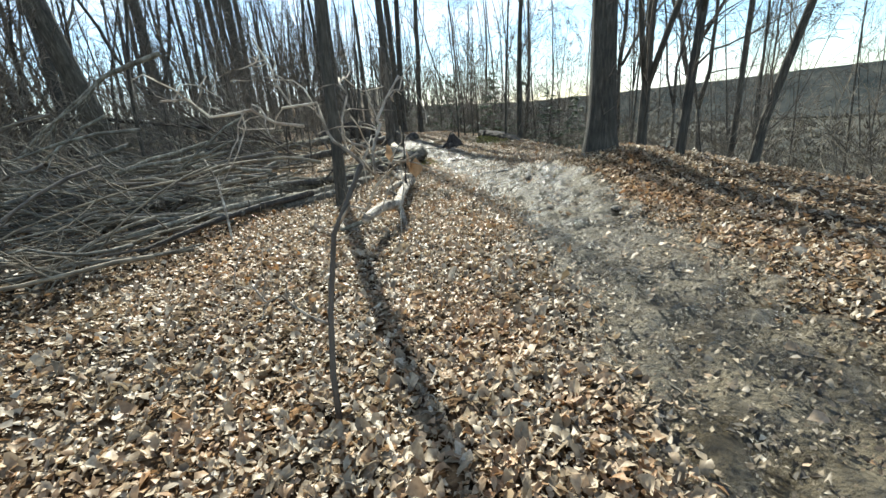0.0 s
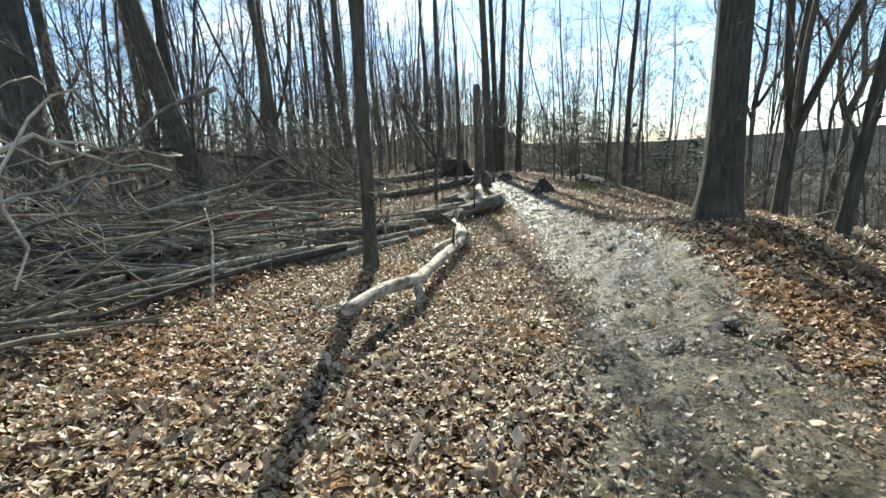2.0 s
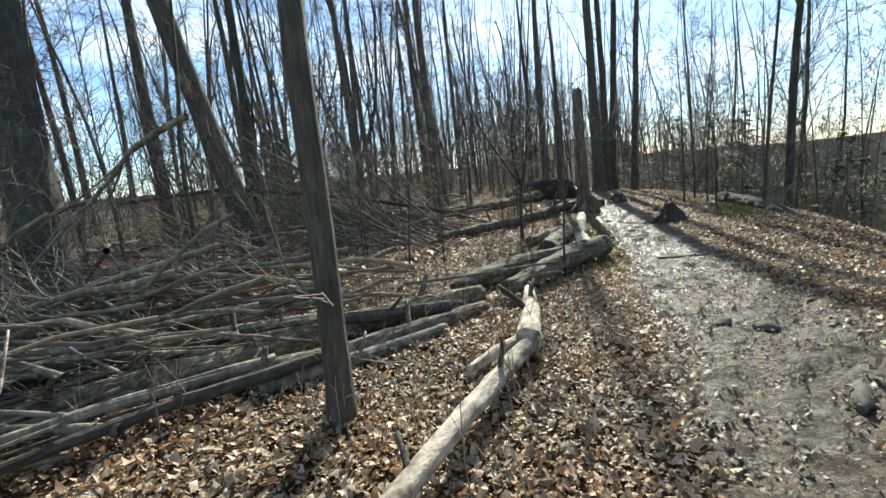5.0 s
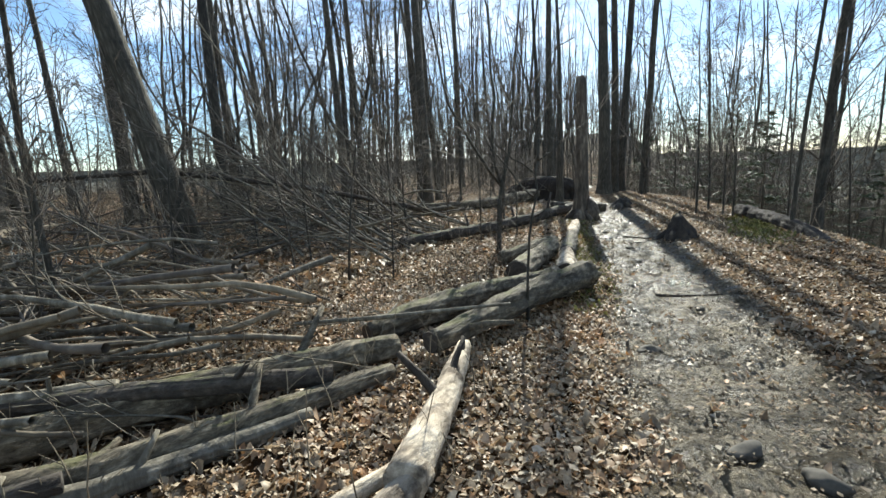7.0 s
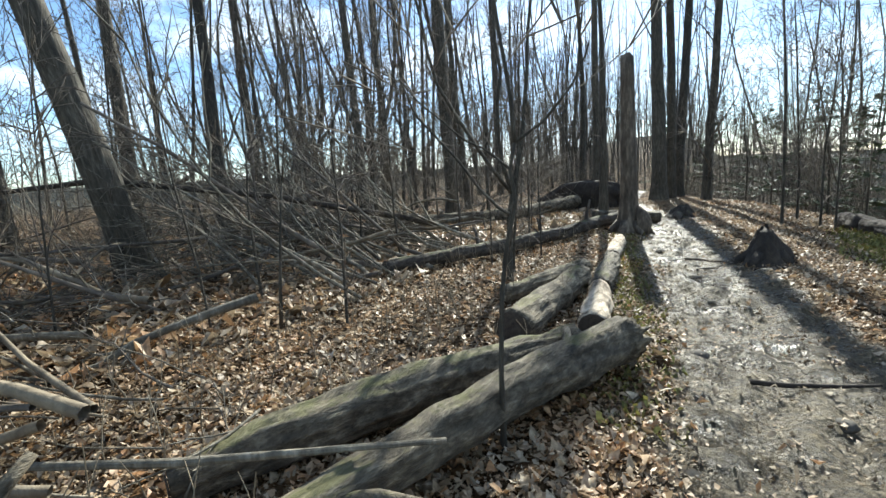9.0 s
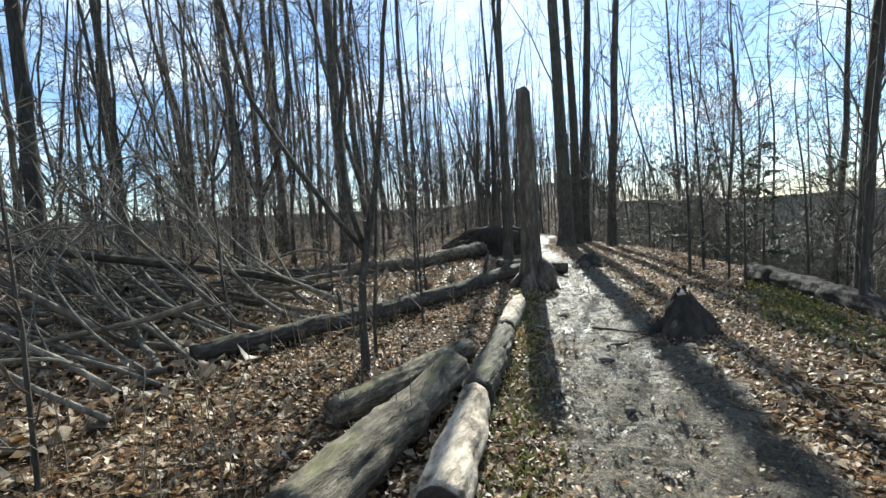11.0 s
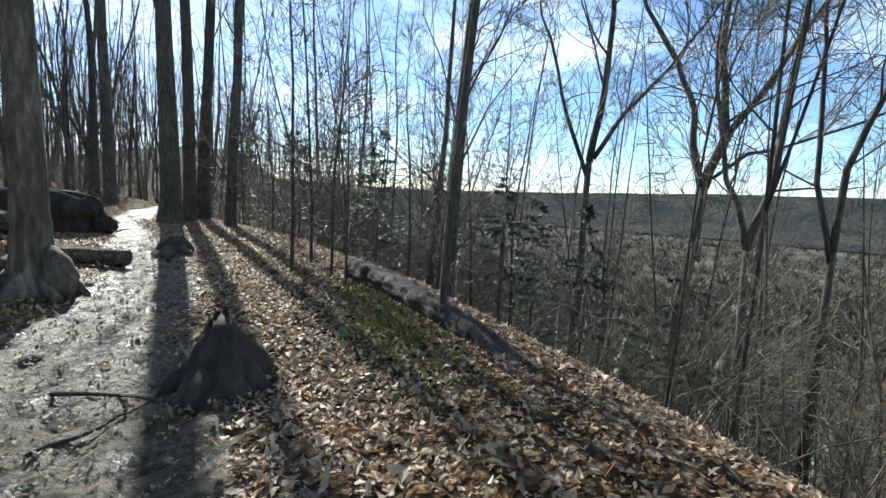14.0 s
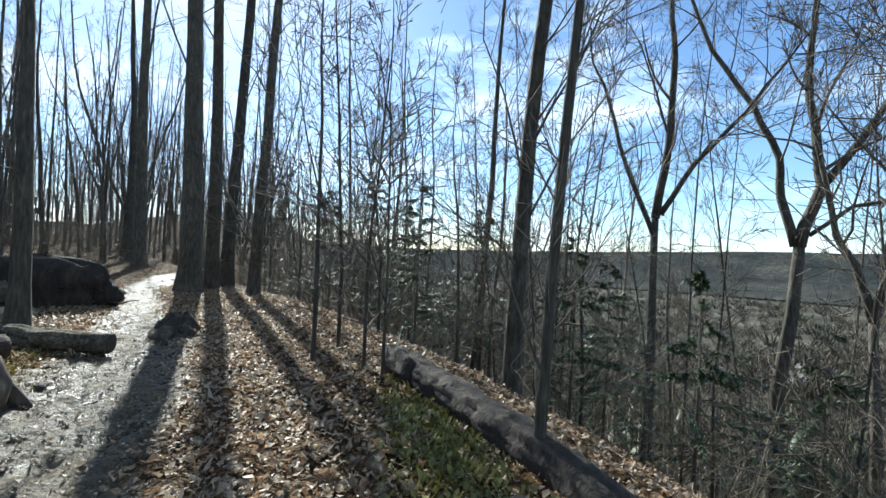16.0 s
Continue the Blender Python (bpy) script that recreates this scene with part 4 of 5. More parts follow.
log("bark_log", 7, ((-2.5, 7.4, 0.07), (-2.0, 8.25, 0.07), (-1.6, 9.05, 0.08)), (0.07, 0.065, 0.05), DEADWOOD, "grey limb lying beside a mossy log", stubs=2)
log("bark_log", 8, ((-2.05, 10.3, 0.14), (-1.9, 10.75, 0.17), (-1.55, 11.6, 0.18), (-1.25, 12.2, 0.18), (-0.85, 12.85, 0.18)), (0.1, 0.14, 0.15, 0.15, 0.14), LOGBARK, "furrowed grey log lying on the leaves", cut=True, lump=0.11)
log("bark_log", 9, ((-1.3, 10.2, 0.2), (-1.05, 11.25, 0.22), (-0.83, 12.1, 0.23), (-0.5, 12.95, 0.24)), (0.1, 0.13, 0.15, 0.17), LOGBARK, "weathered grey log with a rotten dark end", cut=True, stubs=2, lump=0.09, splinters=11)
log("cut_log", 10, ((-1.45, 13.0, 0.17), (-1.5, 13.9, 0.16), (-1.55, 15.3, 0.16)), (0.175, 0.165, 0.15), LOGBARK, "sawn log with furrowed bark and a dark cut end", cut=True)
log("cut_log", 11, ((-2.1, 14.2, 0.12), (-1.9, 15.0, 0.13), (-1.7, 16.0, 0.13)), (0.11, 0.12, 0.12), LOGBARK, "old bark-covered log behind a sawn log")
log("pale_log", 12, ((-0.86, 13.4, 0.13), (-1.0, 14.0, 0.13), (-1.17, 14.75, 0.13)), (0.14, 0.135, 0.12), PALE, "peeled pale log lying beside the path", lump=0.08, cut=True)
log("bark_log", 13, ((-1.18, 14.85, 0.12), (-1.3, 15.6, 0.12), (-1.5, 16.75, 0.12)), (0.13, 0.13, 0.12), LOGBARK, "grey log lying end to end with a peeled log", cut=True)
log("pale_log", 14, ((-1.55, 17.0, 0.12), (-1.65, 17.7, 0.13), (-1.78, 18.55, 0.14)), (0.1, 0.13, 0.12), PALE, "short peeled pale log lying near the snag", cut=True)
log("bark_log", 15, ((-4.6, 15.0, 0.16), (-3.6, 17.4, 0.18), (-3.1, 19.2, 0.18), (-2.9, 20.9, 0.2), (-2.5, 22.2, 0.22)), (0.11, 0.125, 0.13, 0.135, 0.14), DARKLOG, "long dark fallen trunk lying behind the snag", stubs=5)
log("bark_log", 16, ((-9.5, 20.0, 0.25), (-6.9, 22.0, 0.25), (-6.0, 23.0, 0.25), (-5.1, 26.6, 0.35)), (0.14, 0.17, 0.18, 0.22), LOGBARK, "fallen trunk joined to an upturned root plate", stubs=4)
PILE = "limbs of the branch heap"
log("fallen_limb", 31, ((-4.6, 5.6, 0.35), (-4.2, 6.8, 0.35), (-3.6, 7.7, 0.3), (-2.7, 8.5, 0.28), (-1.7, 9.4, 0.2)), (0.03, 0.045, 0.055, 0.065, 0.07), DARKLOG, "thick bowed limb lying over the branch heap", "branch", group=PILE, stubs=4)
log("fallen_limb", 32, ((-5.5, 5.6, 0.4), (-4.4, 6.5, 0.4), (-3.8, 7.5, 0.35), (-2.8, 8.5, 0.3)), (0.025, 0.04, 0.05, 0.06), DEADWOOD, "long grey limb lying over the branch heap", "branch", group=PILE, stubs=4)
log("fallen_limb", 33, ((-3.3, 4.9, 0.15), (-3.0, 6.0, 0.2), (-2.7, 6.9, 0.2), (-2.2, 7.9, 0.18)), (0.02, 0.035, 0.045, 0.055), DARKLOG, "bark-covered limb lying beside the branch heap", "branch", group=PILE, stubs=3)
log("fallen_limb", 34, ((-4.0, 4.7, 0.2), (-3.5, 5.6, 0.25), (-3.1, 6.6, 0.25), (-2.6, 7.7, 0.2)), (0.02, 0.03, 0.04, 0.05), DEADWOOD, "grey limb lying in the branch heap", "branch", group=PILE, stubs=3)
log("upright_branch", 35, ((-2.55, 5.5, -0.02), (-2.66, 5.72, 0.35), (-2.82, 5.99, 0.71), (-3.0, 6.15, 0.98)), (0.014, 0.013, 0.011, 0.006), PALE, "pale forked dead branch standing upright in the heap", "branch", group="", stubs=6)
log("leaning_pole", 21, ((-13.0, 12.3, 1.75), (-9.4, 13.05, 1.85), (-7.4, 15.0, 1.4), (-6.0, 17.5, 0.7), (-5.4, 18.6, 0.3)), (0.04, 0.05, 0.055, 0.06, 0.06), DARKLOG, "long dead pole caught against a leaning trunk", stubs=8, group="")
log("thin_pole", 22, ((-2.6, 9.95, 0.3), (-1.9, 10.3, 0.33), (-0.85, 10.95, 0.38)), (0.018, 0.02, 0.012), DEADWOOD, "thin dead pole lying across the logs", "branch", group="")
# the dark ROT colour also stands in for shade on this log's path side
log("mossy_log", 17, ((1.95, 21.9, 0.14), (2.35, 20.2, 0.12), (2.6, 19.3, 0.1), (2.85, 18.3, 0.0), (3.1, 17.3, -0.2)), (0.18, 0.18, 0.175, 0.165, 0.14), ROT, "dark fallen log along the ridge edge", group="")
log("bark_log", 18, ((-1.7, 22.9, 0.12), (-2.6, 23.1, 0.13), (-3.6, 23.6, 0.14)), (0.13, 0.14, 0.14), LOGBARK, "short sawn log beside the muddy path", cut=True)


# ---------- snag, stumps, root plate ----------
def snag():
    g = random.Random(5)
    root = new("snag")
    root.location = (-2.05, 20.8, hz(-2.05, 20.8))
    b = Build()
    n, sides = 26, 18
    for k in range(n):
        z = 4.0 * k / (n - 1) - 0.1
        r = (0.19 - 0.012 * z) * (1 + 0.85 * math.exp(-max(z, 0) / 0.35))
        for s in range(sides):
            t = 2 * math.pi * s / sides
            lobes = 1 + 0.22 * math.exp(-max(z, 0) / 0.5) * math.sin(4 * t + 1) + 0.05 * g.uniform(-1, 1)
            zz = z + (0.12 * g.random() if k == n - 1 else 0)
            b.co.append(Vector((math.cos(t) * r * lobes - 0.012 * z, math.sin(t) * r * lobes, zz)))
    for k in range(n - 1):
        for s in range(sides):
            b.fa.append((k * sides + s, k * sides + (s + 1) % sides, (k + 1) * sides + (s + 1) % sides, (k + 1) * sides + s))
    b.fa.append(tuple(range((n - 1) * sides, n * sides)))
    part("trunk", b.mesh("trunk", SNAGBARK), root)
    for k in range(6):
        a = k * 1.05 + 0.3
        e = Build()
        e.tube([Vector((0.2 * math.cos(a), 0.2 * math.sin(a), 0.25)), Vector((0.36 * math.cos(a), 0.36 * math.sin(a), 0.1)), Vector((0.52 * math.cos(a), 0.52 * math.sin(a), -0.06))], (0.13, 0.1, 0.05), 7, lump=0.1, rng=g)
        part("root", e.mesh("root", SNAGBARK), root)
    e = Build()
    e.tube([Vector((0.22, -0.12, 0.62)), Vector((0.3, -0.16, 0.45)), Vector((0.36, -0.18, 0.25)), Vector((0.34, -0.16, 0.0))], (0.05, 0.13, 0.16, 0.12), 12, lump=0.12, rng=g)
    part("burl", e.mesh("burl", SNAGBARK), root)
    return tagged(root, "tall broken dead trunk with a flared rooty base beside the path", "snag")


snag()


def stump(name, x, y, w, h, seed, label, lean=(0, 0), mat=None):
    g = random.Random(seed)
    root = new(name)
    root.location = (x, y, hz(x, y))
    b = Build()
    n, sides = 16, 32
    peak = g.uniform(0, 6.28)
    for k in range(n):
        f = k / (n - 1)
        for s in range(sides):
            t = 2 * math.pi * s / sides
            u, v = math.cos(t), math.sin(t)
            rough = 0.34 * noise.noise(Vector((1.7 * u, 1.7 * v, 1.5 * f + seed))) + 0.2 * noise.noise(Vector((4.5 * u, 4.5 * v, 3 * f + seed)))
            r = w * (1 - 0.74 * f ** 1.15) * (1 + rough) * (1 + 0.15 * (1 - f) * math.sin(5 * t))
            top = h * (0.8 + 0.14 * math.cos(t - peak) + 0.25 * noise.noise(Vector((2.5 * u, 2.5 * v, seed))))
            b.co.append(Vector((u * r + lean[0] * f, v * r + lean[1] * f, -0.08 + (top + 0.08) * f)))
    for k in range(n - 1):
        for s in range(sides):
            b.fa.append((k * sides + s, k * sides + (s + 1) % sides, (k + 1) * sides + (s + 1) % sides, (k + 1) * sides + s))
    b.fa.append(tuple(range((n - 1) * sides, n * sides)))
    part("wood", b.mesh("wood", mat or ROT), root)
    for k in range(5):
        a = g.uniform(0, 6.28)
        e = Build()
        e.tube([Vector((0.5 * w * math.cos(a), 0.5 * w * math.sin(a), 0.12)), Vector((0.95 * w * math.cos(a), 0.95 * w * math.sin(a), 0.03)), Vector((1.25 * w * math.cos(a + 0.2), 1.25 * w * math.sin(a + 0.2), -0.06))], (0.3 * w, 0.18 * w, 0.05 * w), 6, lump=0.12, rng=g)
        part("root", e.mesh("root", mat or ROT), root)
    return tagged(root, label, "stump")


stump("stump", 0.5, 17.75, 0.38, 0.56, 3, "broken pointed rotten stump beside the path", (-0.03, 0), ROT)
stump("stump", -1.42, 24.3, 0.42, 0.42, 8, "low dark rotten stump beside the path", (0.1, 0.1), DARKLOG)


def root_plate():
    """A steep dome of soil torn up with the roots, its flat underside facing back along the path."""
    g = random.Random(9)
    root = new("root_plate")
    root.location = (-5.0, 27.3, hz(-5.0, 27.3))
    b = Build()
    n, sides = 16, 44
    for k in range(n):
        f = k / (n - 1)
        for s in range(sides):
            t = 2 * math.pi * s / sides
            u, v = math.cos(t), math.sin(t)
            w = 1 + 0.3 * noise.noise(Vector((1.6 * u, 1.6 * v, 2.1 * f))) + 0.16 * noise.noise(Vector((5 * u, 5 * v, 6 * f + 3)))
            rim = math.sqrt(max(0.0, 1 - f ** 2.6)) * w
            b.co.append(Vector((u * 1.75 * rim + 0.1 * f, v * (0.62 if v > 0 else 0.45) * rim - 0.12 * f, -0.15 + 1.22 * f * (0.9 + 0.1 * w))))
    for k in range(n - 1):
        for s in range(sides):
            b.fa.append((k * sides + s, k * sides + (s + 1) % sides, (k + 1) * sides + (s + 1) % sides, (k + 1) * sides + s))
    b.fa.append(tuple(range((n - 1) * sides, n * sides)))
    part("soil", b.mesh("soil", ROT), root)
    for k in range(46):
        t = g.uniform(0.0, 3.14)
        r = g.uniform(0.35, 0.98)
        p = Vector((math.cos(t) * r * 1.65, -0.38 * math.sqrt(1 - r * r) - 0.02, max(0.1, 0.98 * math.sin(t) * r)))
        e = Build()
        way = Vector((math.cos(t), g.uniform(-1.0, 0.1), math.sin(t) * 0.6 + g.uniform(-0.5, 0.2)))
        e.tube(wander(g, p, way, g.uniform(0.2, 0.6), 5, 0.3), taper(g.uniform(0.012, 0.04), 0.005, 6), 5)
        part("root", e.mesh("root", ROT), root)
    return tagged(root, "upturned root plate of a fallen tree, dark with soil", "root plate")


root_plate()


# ---------- piles of fallen branches ----------
def fallen_branch(parent, g, p, way, length, r, kids, mat, flat=0.0):
    b = Build()
    pts = wander(g, p, way, length, 8, 0.1, 0.0)
    if flat:
        for q in pts:
            q.z = min(q.z, hz(q.x, q.y) + flat)
    b.tube(pts, taper(r, r * 0.3, 9), 6, cap=False)
    low = min((v.z - hz(v.x, v.y) for v in b.co[:54:6]))
    lift = -(low + 0.02) if low < -0.05 else 0.0
    for v in b.co:
        v.z += lift
    limb = part("branch", b.mesh("branch", mat), parent)
    for _ in range(kids):
        f = g.uniform(0.25, 0.98)
        q, d = at(pts, f)
        w = side_way(g, d, g.uniform(0.35, 0.8))
        e = Build()
        side = wander(g, q + Vector((0, 0, lift)), w, length * g.uniform(0.12, 0.4), 4, 0.13, 0.02)
        e.tube(side, taper(r * 0.5, 0.0045, 5), 4, cap=False)
        for _ in range(3):
            q, d = at(side, g.uniform(0.25, 0.9))
            e.tube(wander(g, q, side_way(g, d, g.uniform(0.4, 0.8)), length * g.uniform(0.05, 0.16), 2, 0.12), (min(r * 0.3, 0.007), 0.005, 0.003), 3, cap=False)
        part("twig", e.mesh("twig", mat), limb)


def brush_pile(name, seed, count, area, heading, spread, lengths, radii, top, label, kids=(4, 9)):
    g = random.Random(seed)
    root = new(name)
    for _ in range(count):
        x, y = area(g)
        a = heading + g.gauss(0, spread)
        z = hz(x, y) + g.uniform(0.03, top)
        way = Vector((math.cos(a), math.sin(a), g.gauss(0.02, 0.11)))
        fallen_branch(root, g, Vector((x, y, z)), way, g.uniform(*lengths), g.uniform(*radii), g.randrange(*kids), g.choice((DEADWOOD, DEADWOOD, BRUSH, TWIG)), top + 0.15)
    return tagged(root, label, "branch pile")


brush_pile("branch_pile", 101, 85, lambda g: (g.uniform(-5.4, -2.5), g.uniform(6.3, 10.5)), radians(212), 0.28, (1.8, 4.6), (0.012, 0.045), 0.5, "heap of long grey fallen branches on the leaves")
brush_pile("branch_pile", 102, 60, lambda g: (g.uniform(-9, -4), g.uniform(3.5, 9)), radians(205), 0.45, (1.8, 4.5), (0.012, 0.04), 0.6, "tangle of grey fallen branches in the wood")
brush_pile("branch_pile", 103, 80, lambda g: (g.uniform(-12, -4.2), g.uniform(10, 20)), radians(195), 0.5, (2.0, 5.0), (0.015, 0.06), 0.55, "wide tangle of fallen limbs across the wood floor")

brush_pile("branch_pile", 105, 34, lambda g: (g.uniform(-4.2, -2.6), g.uniform(4.6, 8.2)), radians(235), 0.22, (1.4, 3.2), (0.01, 0.026), 0.32, "spread of long pale branches lying at the edge of the heap")


brush_pile("branch_pile", 106, 30, lambda g: (g.uniform(-3.4, -1.5), g.uniform(7.6, 11.2)), radians(215), 0.5, (0.7, 1.9), (0.005, 0.012), 0.32, "thin grey branches strewn over the mossy logs", (2, 5))


brush_pile("branch_pile", 107, 60, lambda g: (g.uniform(-9.0, -4.4), g.uniform(8.5, 16.5)), radians(200), 0.7, (0.9, 2.6), (0.006, 0.017), 0.4, "litter of thin grey branches over the wood floor", (3, 6))


def slanting_limbs():
    g = random.Random(104)
    root = new("fallen_treetop")
    for k in range(26):
        x, y = g.uniform(-7.0, -3.9), g.uniform(13.5, 18.5)
        a = radians(195) + g.gauss(0, 0.25)
        way = Vector((math.cos(a), math.sin(a), g.uniform(0.3, 0.65)))
        fallen_branch(root, g, Vector((x, y, hz(x, y) + 0.05)), way, g.uniform(3.0, 5.5), g.uniform(0.02, 0.045), g.randrange(4, 9), DEADWOOD)
    return tagged(root, "slanting dead limbs of a fallen treetop", "fallen limbs")


slanting_limbs()


def bowed_limb(seed, course, r, label):
    """A long limb bowed off the ground, thick with side branches."""
    g = random.Random(seed)
    root = new("bowed_limb")
    root.location = course[0]
    q = [Vector(p) - Vector(course[0]) for p in course]
    b = Build()
    b.tube(q, taper(r, r * 0.35, len(q)), 8, lump=0.06, rng=g)
    part("limb", b.mesh("limb", TWIG), root)
    for _ in range(15):
        p, d = at(q, g.uniform(0.2, 1.0))
        e = Build()
        side = wander(g, p, side_way(g, d, g.uniform(0.35, 0.8)), g.uniform(0.6, 1.7), 5, 0.1, 0.04)
        e.tube(side, taper(r * 0.32, 0.004, 6), 4, cap=False)
        for _ in range(5):
            p2, d2 = at(side, g.uniform(0.2, 0.95))
            e.tube(wander(g, p2, side_way(g, d2, g.uniform(0.4, 0.8)), g.uniform(0.2, 0.6), 2, 0.12, 0.03), (0.005, 0.004, 0.003), 3, cap=False)
        part("branch", e.mesh("branch", BRUSH if g.random() < 0.5 else TWIG), root)
    return tagged(root, label, "fallen limb", "bowed limbs of a fallen treetop")


bowed_limb(201, ((-5.0, 15.5, 0.06), (-5.6, 15.0, 0.22), (-6.1, 14.5, 0.75), (-6.6, 13.9, 1.4), (-7.2, 13.2, 2.2), (-7.8, 12.4, 2.9)), 0.06, "bowed grey limb rising off the leaves, thick with twigs")
bowed_limb(202, ((-4.3, 16.2, 0.06), (-4.9, 15.9, 0.3), (-5.6, 15.7, 0.95), (-6.3, 15.4, 1.7), (-7.1, 15.2, 2.4)), 0.045, "thin bowed limb rising off the leaves, thick with twigs")
bowed_limb(203, ((-6.0, 12.2, 0.06), (-6.5, 11.7, 0.4), (-7.0, 11.0, 0.9), (-7.6, 10.3, 1.3)), 0.04, "thin bowed limb rising off the leaves, thick with twigs")


def dead_stems():
    g = random.Random(33)
    b = Build()
    for _ in range(430):
        y = g.uniform(6.5, 20)
        x = np.interp(y, TRAIL_Y, TRAIL_X) - g.uniform(1.6, 5.2)
        pts = wander(g, Vector((x, y, hz(x, y) - 0.02)), Vector((g.gauss(0, 0.15), g.gauss(0, 0.15), 1)), g.uniform(0.15, 0.6), 3, 0.12)
        b.tube(pts, taper(0.005, 0.0025, 4), 4, cap=False)
        p, d = at(pts, 0.6)
        b.tube(wander(g, p, side_way(g, d, 0.7), 0.15, 2, 0.1), taper(0.003, 0.002, 3), 3, cap=False)
    return tagged(new("dead_stems", b.mesh("dead_stems", BRUSH)), "thin dead shoots standing among the logs", "vegetation", kind="stuff")


dead_stems()


# ---------- near sapling, sticks, stones ----------
def near_sapling():
    g = random.Random(15)
    o = Vector((-0.55, 1.95, hz(-0.55, 1.95)))
    root = new("dead_sapling")
    root.location = o
    b = Build()
    pts = [Vector(p) for p in ((0, 0, -0.05), (0.0, 0.02, 0.25), (0.03, 0.03, 0.55), (0.09, 0.05, 0.9), (0.25, 0.02, 1.19))]
    b.tube(pts, taper(0.016, 0.01, 5), 7)
    part("stem", b.mesh("stem", TWIG), root)
    limbs = (((0.25, 0.02, 1.19), (0.1, 0.15, 1.32), (-0.08, 0.31, 1.44), (-0.25, 0.45, 1.75)), ((0.25, 0.02, 1.19), (0.3, 0.12, 1.27), (0.35, 0.28, 1.44), (0.45, 0.45, 1.5)),
             ((0.25, 0.02, 1.19), (0.2, 0.15, 1.25), (0.14, 0.3, 1.37), (0.12, 0.45, 1.55)), ((0.1, 0.05, 0.92), (0.3, 0.0, 1.1), (0.48, -0.02, 1.22)), ((0.02, 0.02, 0.5), (-0.2, 0.1, 0.62), (-0.42, 0.12, 0.66)),
             ((0.0, 0.17, 1.35), (-0.3, 0.2, 1.42), (-0.65, 0.3, 1.5)))
    for k, course in enumerate(limbs):
        e = Build()
        q = [Vector(p) for p in course]
        q = [q[0]] + [m for a, b in zip(q, q[1:]) for m in (a.lerp(b, 0.35) + Vector((g.gauss(0, 0.025), g.gauss(0, 0.02), g.gauss(0, 0.03))), a.lerp(b, 0.7) + Vector((g.gauss(0, 0.025), g.gauss(0, 0.02), g.gauss(0, 0.03))), b)]
        e.tube(q, taper(0.0075, 0.004, len(q)), 6)
        limb = part("branch", e.mesh("branch", PALE), root, "bleached brittle branch")
        for _ in range(9):
            p, d = at(q, g.uniform(0.2, 1))
            e = Build()
            e.tube(wander(g, p, side_way(g, d, g.uniform(0.5, 1.0)), g.uniform(0.1, 0.4), 6, 0.42), taper(0.0036, 0.0022, 7), 4, cap=False)
            part("twig", e.mesh("twig", PALE), limb)
    for x, y, z in ((0.43, 0.0, 1.24), (0.36, 0.02, 1.26), (0.47, -0.01, 1.2)):
        e = Build()
        p, s = Vector((x, y, z)), g.uniform(0.8, 1.1)
        turn = Matrix.Rotation(g.uniform(0, 6), 3, "Z")
        e.co = [p + turn @ (Vector(v) * s) for v in ((0, 0, 0), (0.03, 0.012, -0.025), (0.035, 0.02, -0.06), (0, 0.01, -0.09), (-0.032, -0.01, -0.055), (-0.028, 0.0, -0.02), (0, 0.02, -0.045))]
        e.fa = [(0, 1, 6), (1, 2, 6), (2, 3, 6), (3, 4, 6), (4, 5, 6), (5, 0, 6)]
        part("leaf", e.mesh("leaf", LITTER), root, "withered brown leaf")
    return tagged(root, "dead sapling with brittle pale twigs and withered leaves", "sapling")


near_sapling()


def stick(x, y, a, length, r, seed, mat=None, label="dry stick lying on the leaves", curve=0.12):
    g = random.Random(seed)
    b = Build()
    pts = wander(g, Vector((0, 0, 0)), Vector((1, 0, 0)), length, 7, curve)
    for p in pts:
        wx, wy = x + p.x * math.cos(a) - p.y * math.sin(a), y + p.x * math.sin(a) + p.y * math.cos(a)
        p.x, p.y, p.z = wx - x, wy - y, hz(wx, wy) - hz(x, y) + r * 0.8 + 0.012
    b.tube(pts, taper(r, r * 0.45, 8), 6)
    if length > 0.8:
        q, d = at(pts, 0.6)
        b.tube(wander(g, q, Vector((d.y, -d.x, 0.15)) + d * 1.4, length * 0.35, 4, 0.1), taper(r * 0.5, r * 0.25, 5), 5)
    ob = new("stick", b.mesh("stick", mat or DEADWOOD))
    ob.location = (x, y, hz(x, y))
    return tagged(ob, label, "stick", "sticks on the ground")


stick(-0.42, 1.95, radians(-62), 0.75, 0.017, 1, PALE)
stick(1.15, 1.9, radians(110), 0.5, 0.008, 2)
stick(2.0, 3.4, radians(150), 0.7, 0.008, 3)
stick(2.5, 2.3, radians(-20), 0.5, 0.014, 4, ROT, "dark rotten stick lying on the path")
stick(-1.9, 3.0, radians(70), 0.5, 0.01, 5)
stick(-1.3, 2.7, radians(115), 0.4, 0.012, 6, PALE)
stick(-2.6, 2.6, radians(40), 0.6, 0.012, 7)
stick(-1.5, 4.6, radians(50), 0.9, 0.018, 8, PALE)
stick(-2.0, 4.9, radians(60), 1.1, 0.012, 9)
stick(-0.58, 17.7, radians(-3), 0.9, 0.02, 10, ROT, "dark root-like stick lying across the path", 0.3)
stick(-0.35, 16.9, radians(48), 0.9, 0.015, 11, ROT, "dark root-like stick lying across the path", 0.3)
stick(0.3, 13.1, radians(5), 0.8, 0.022, 12, ROT, "dark root-like stick lying across the path")
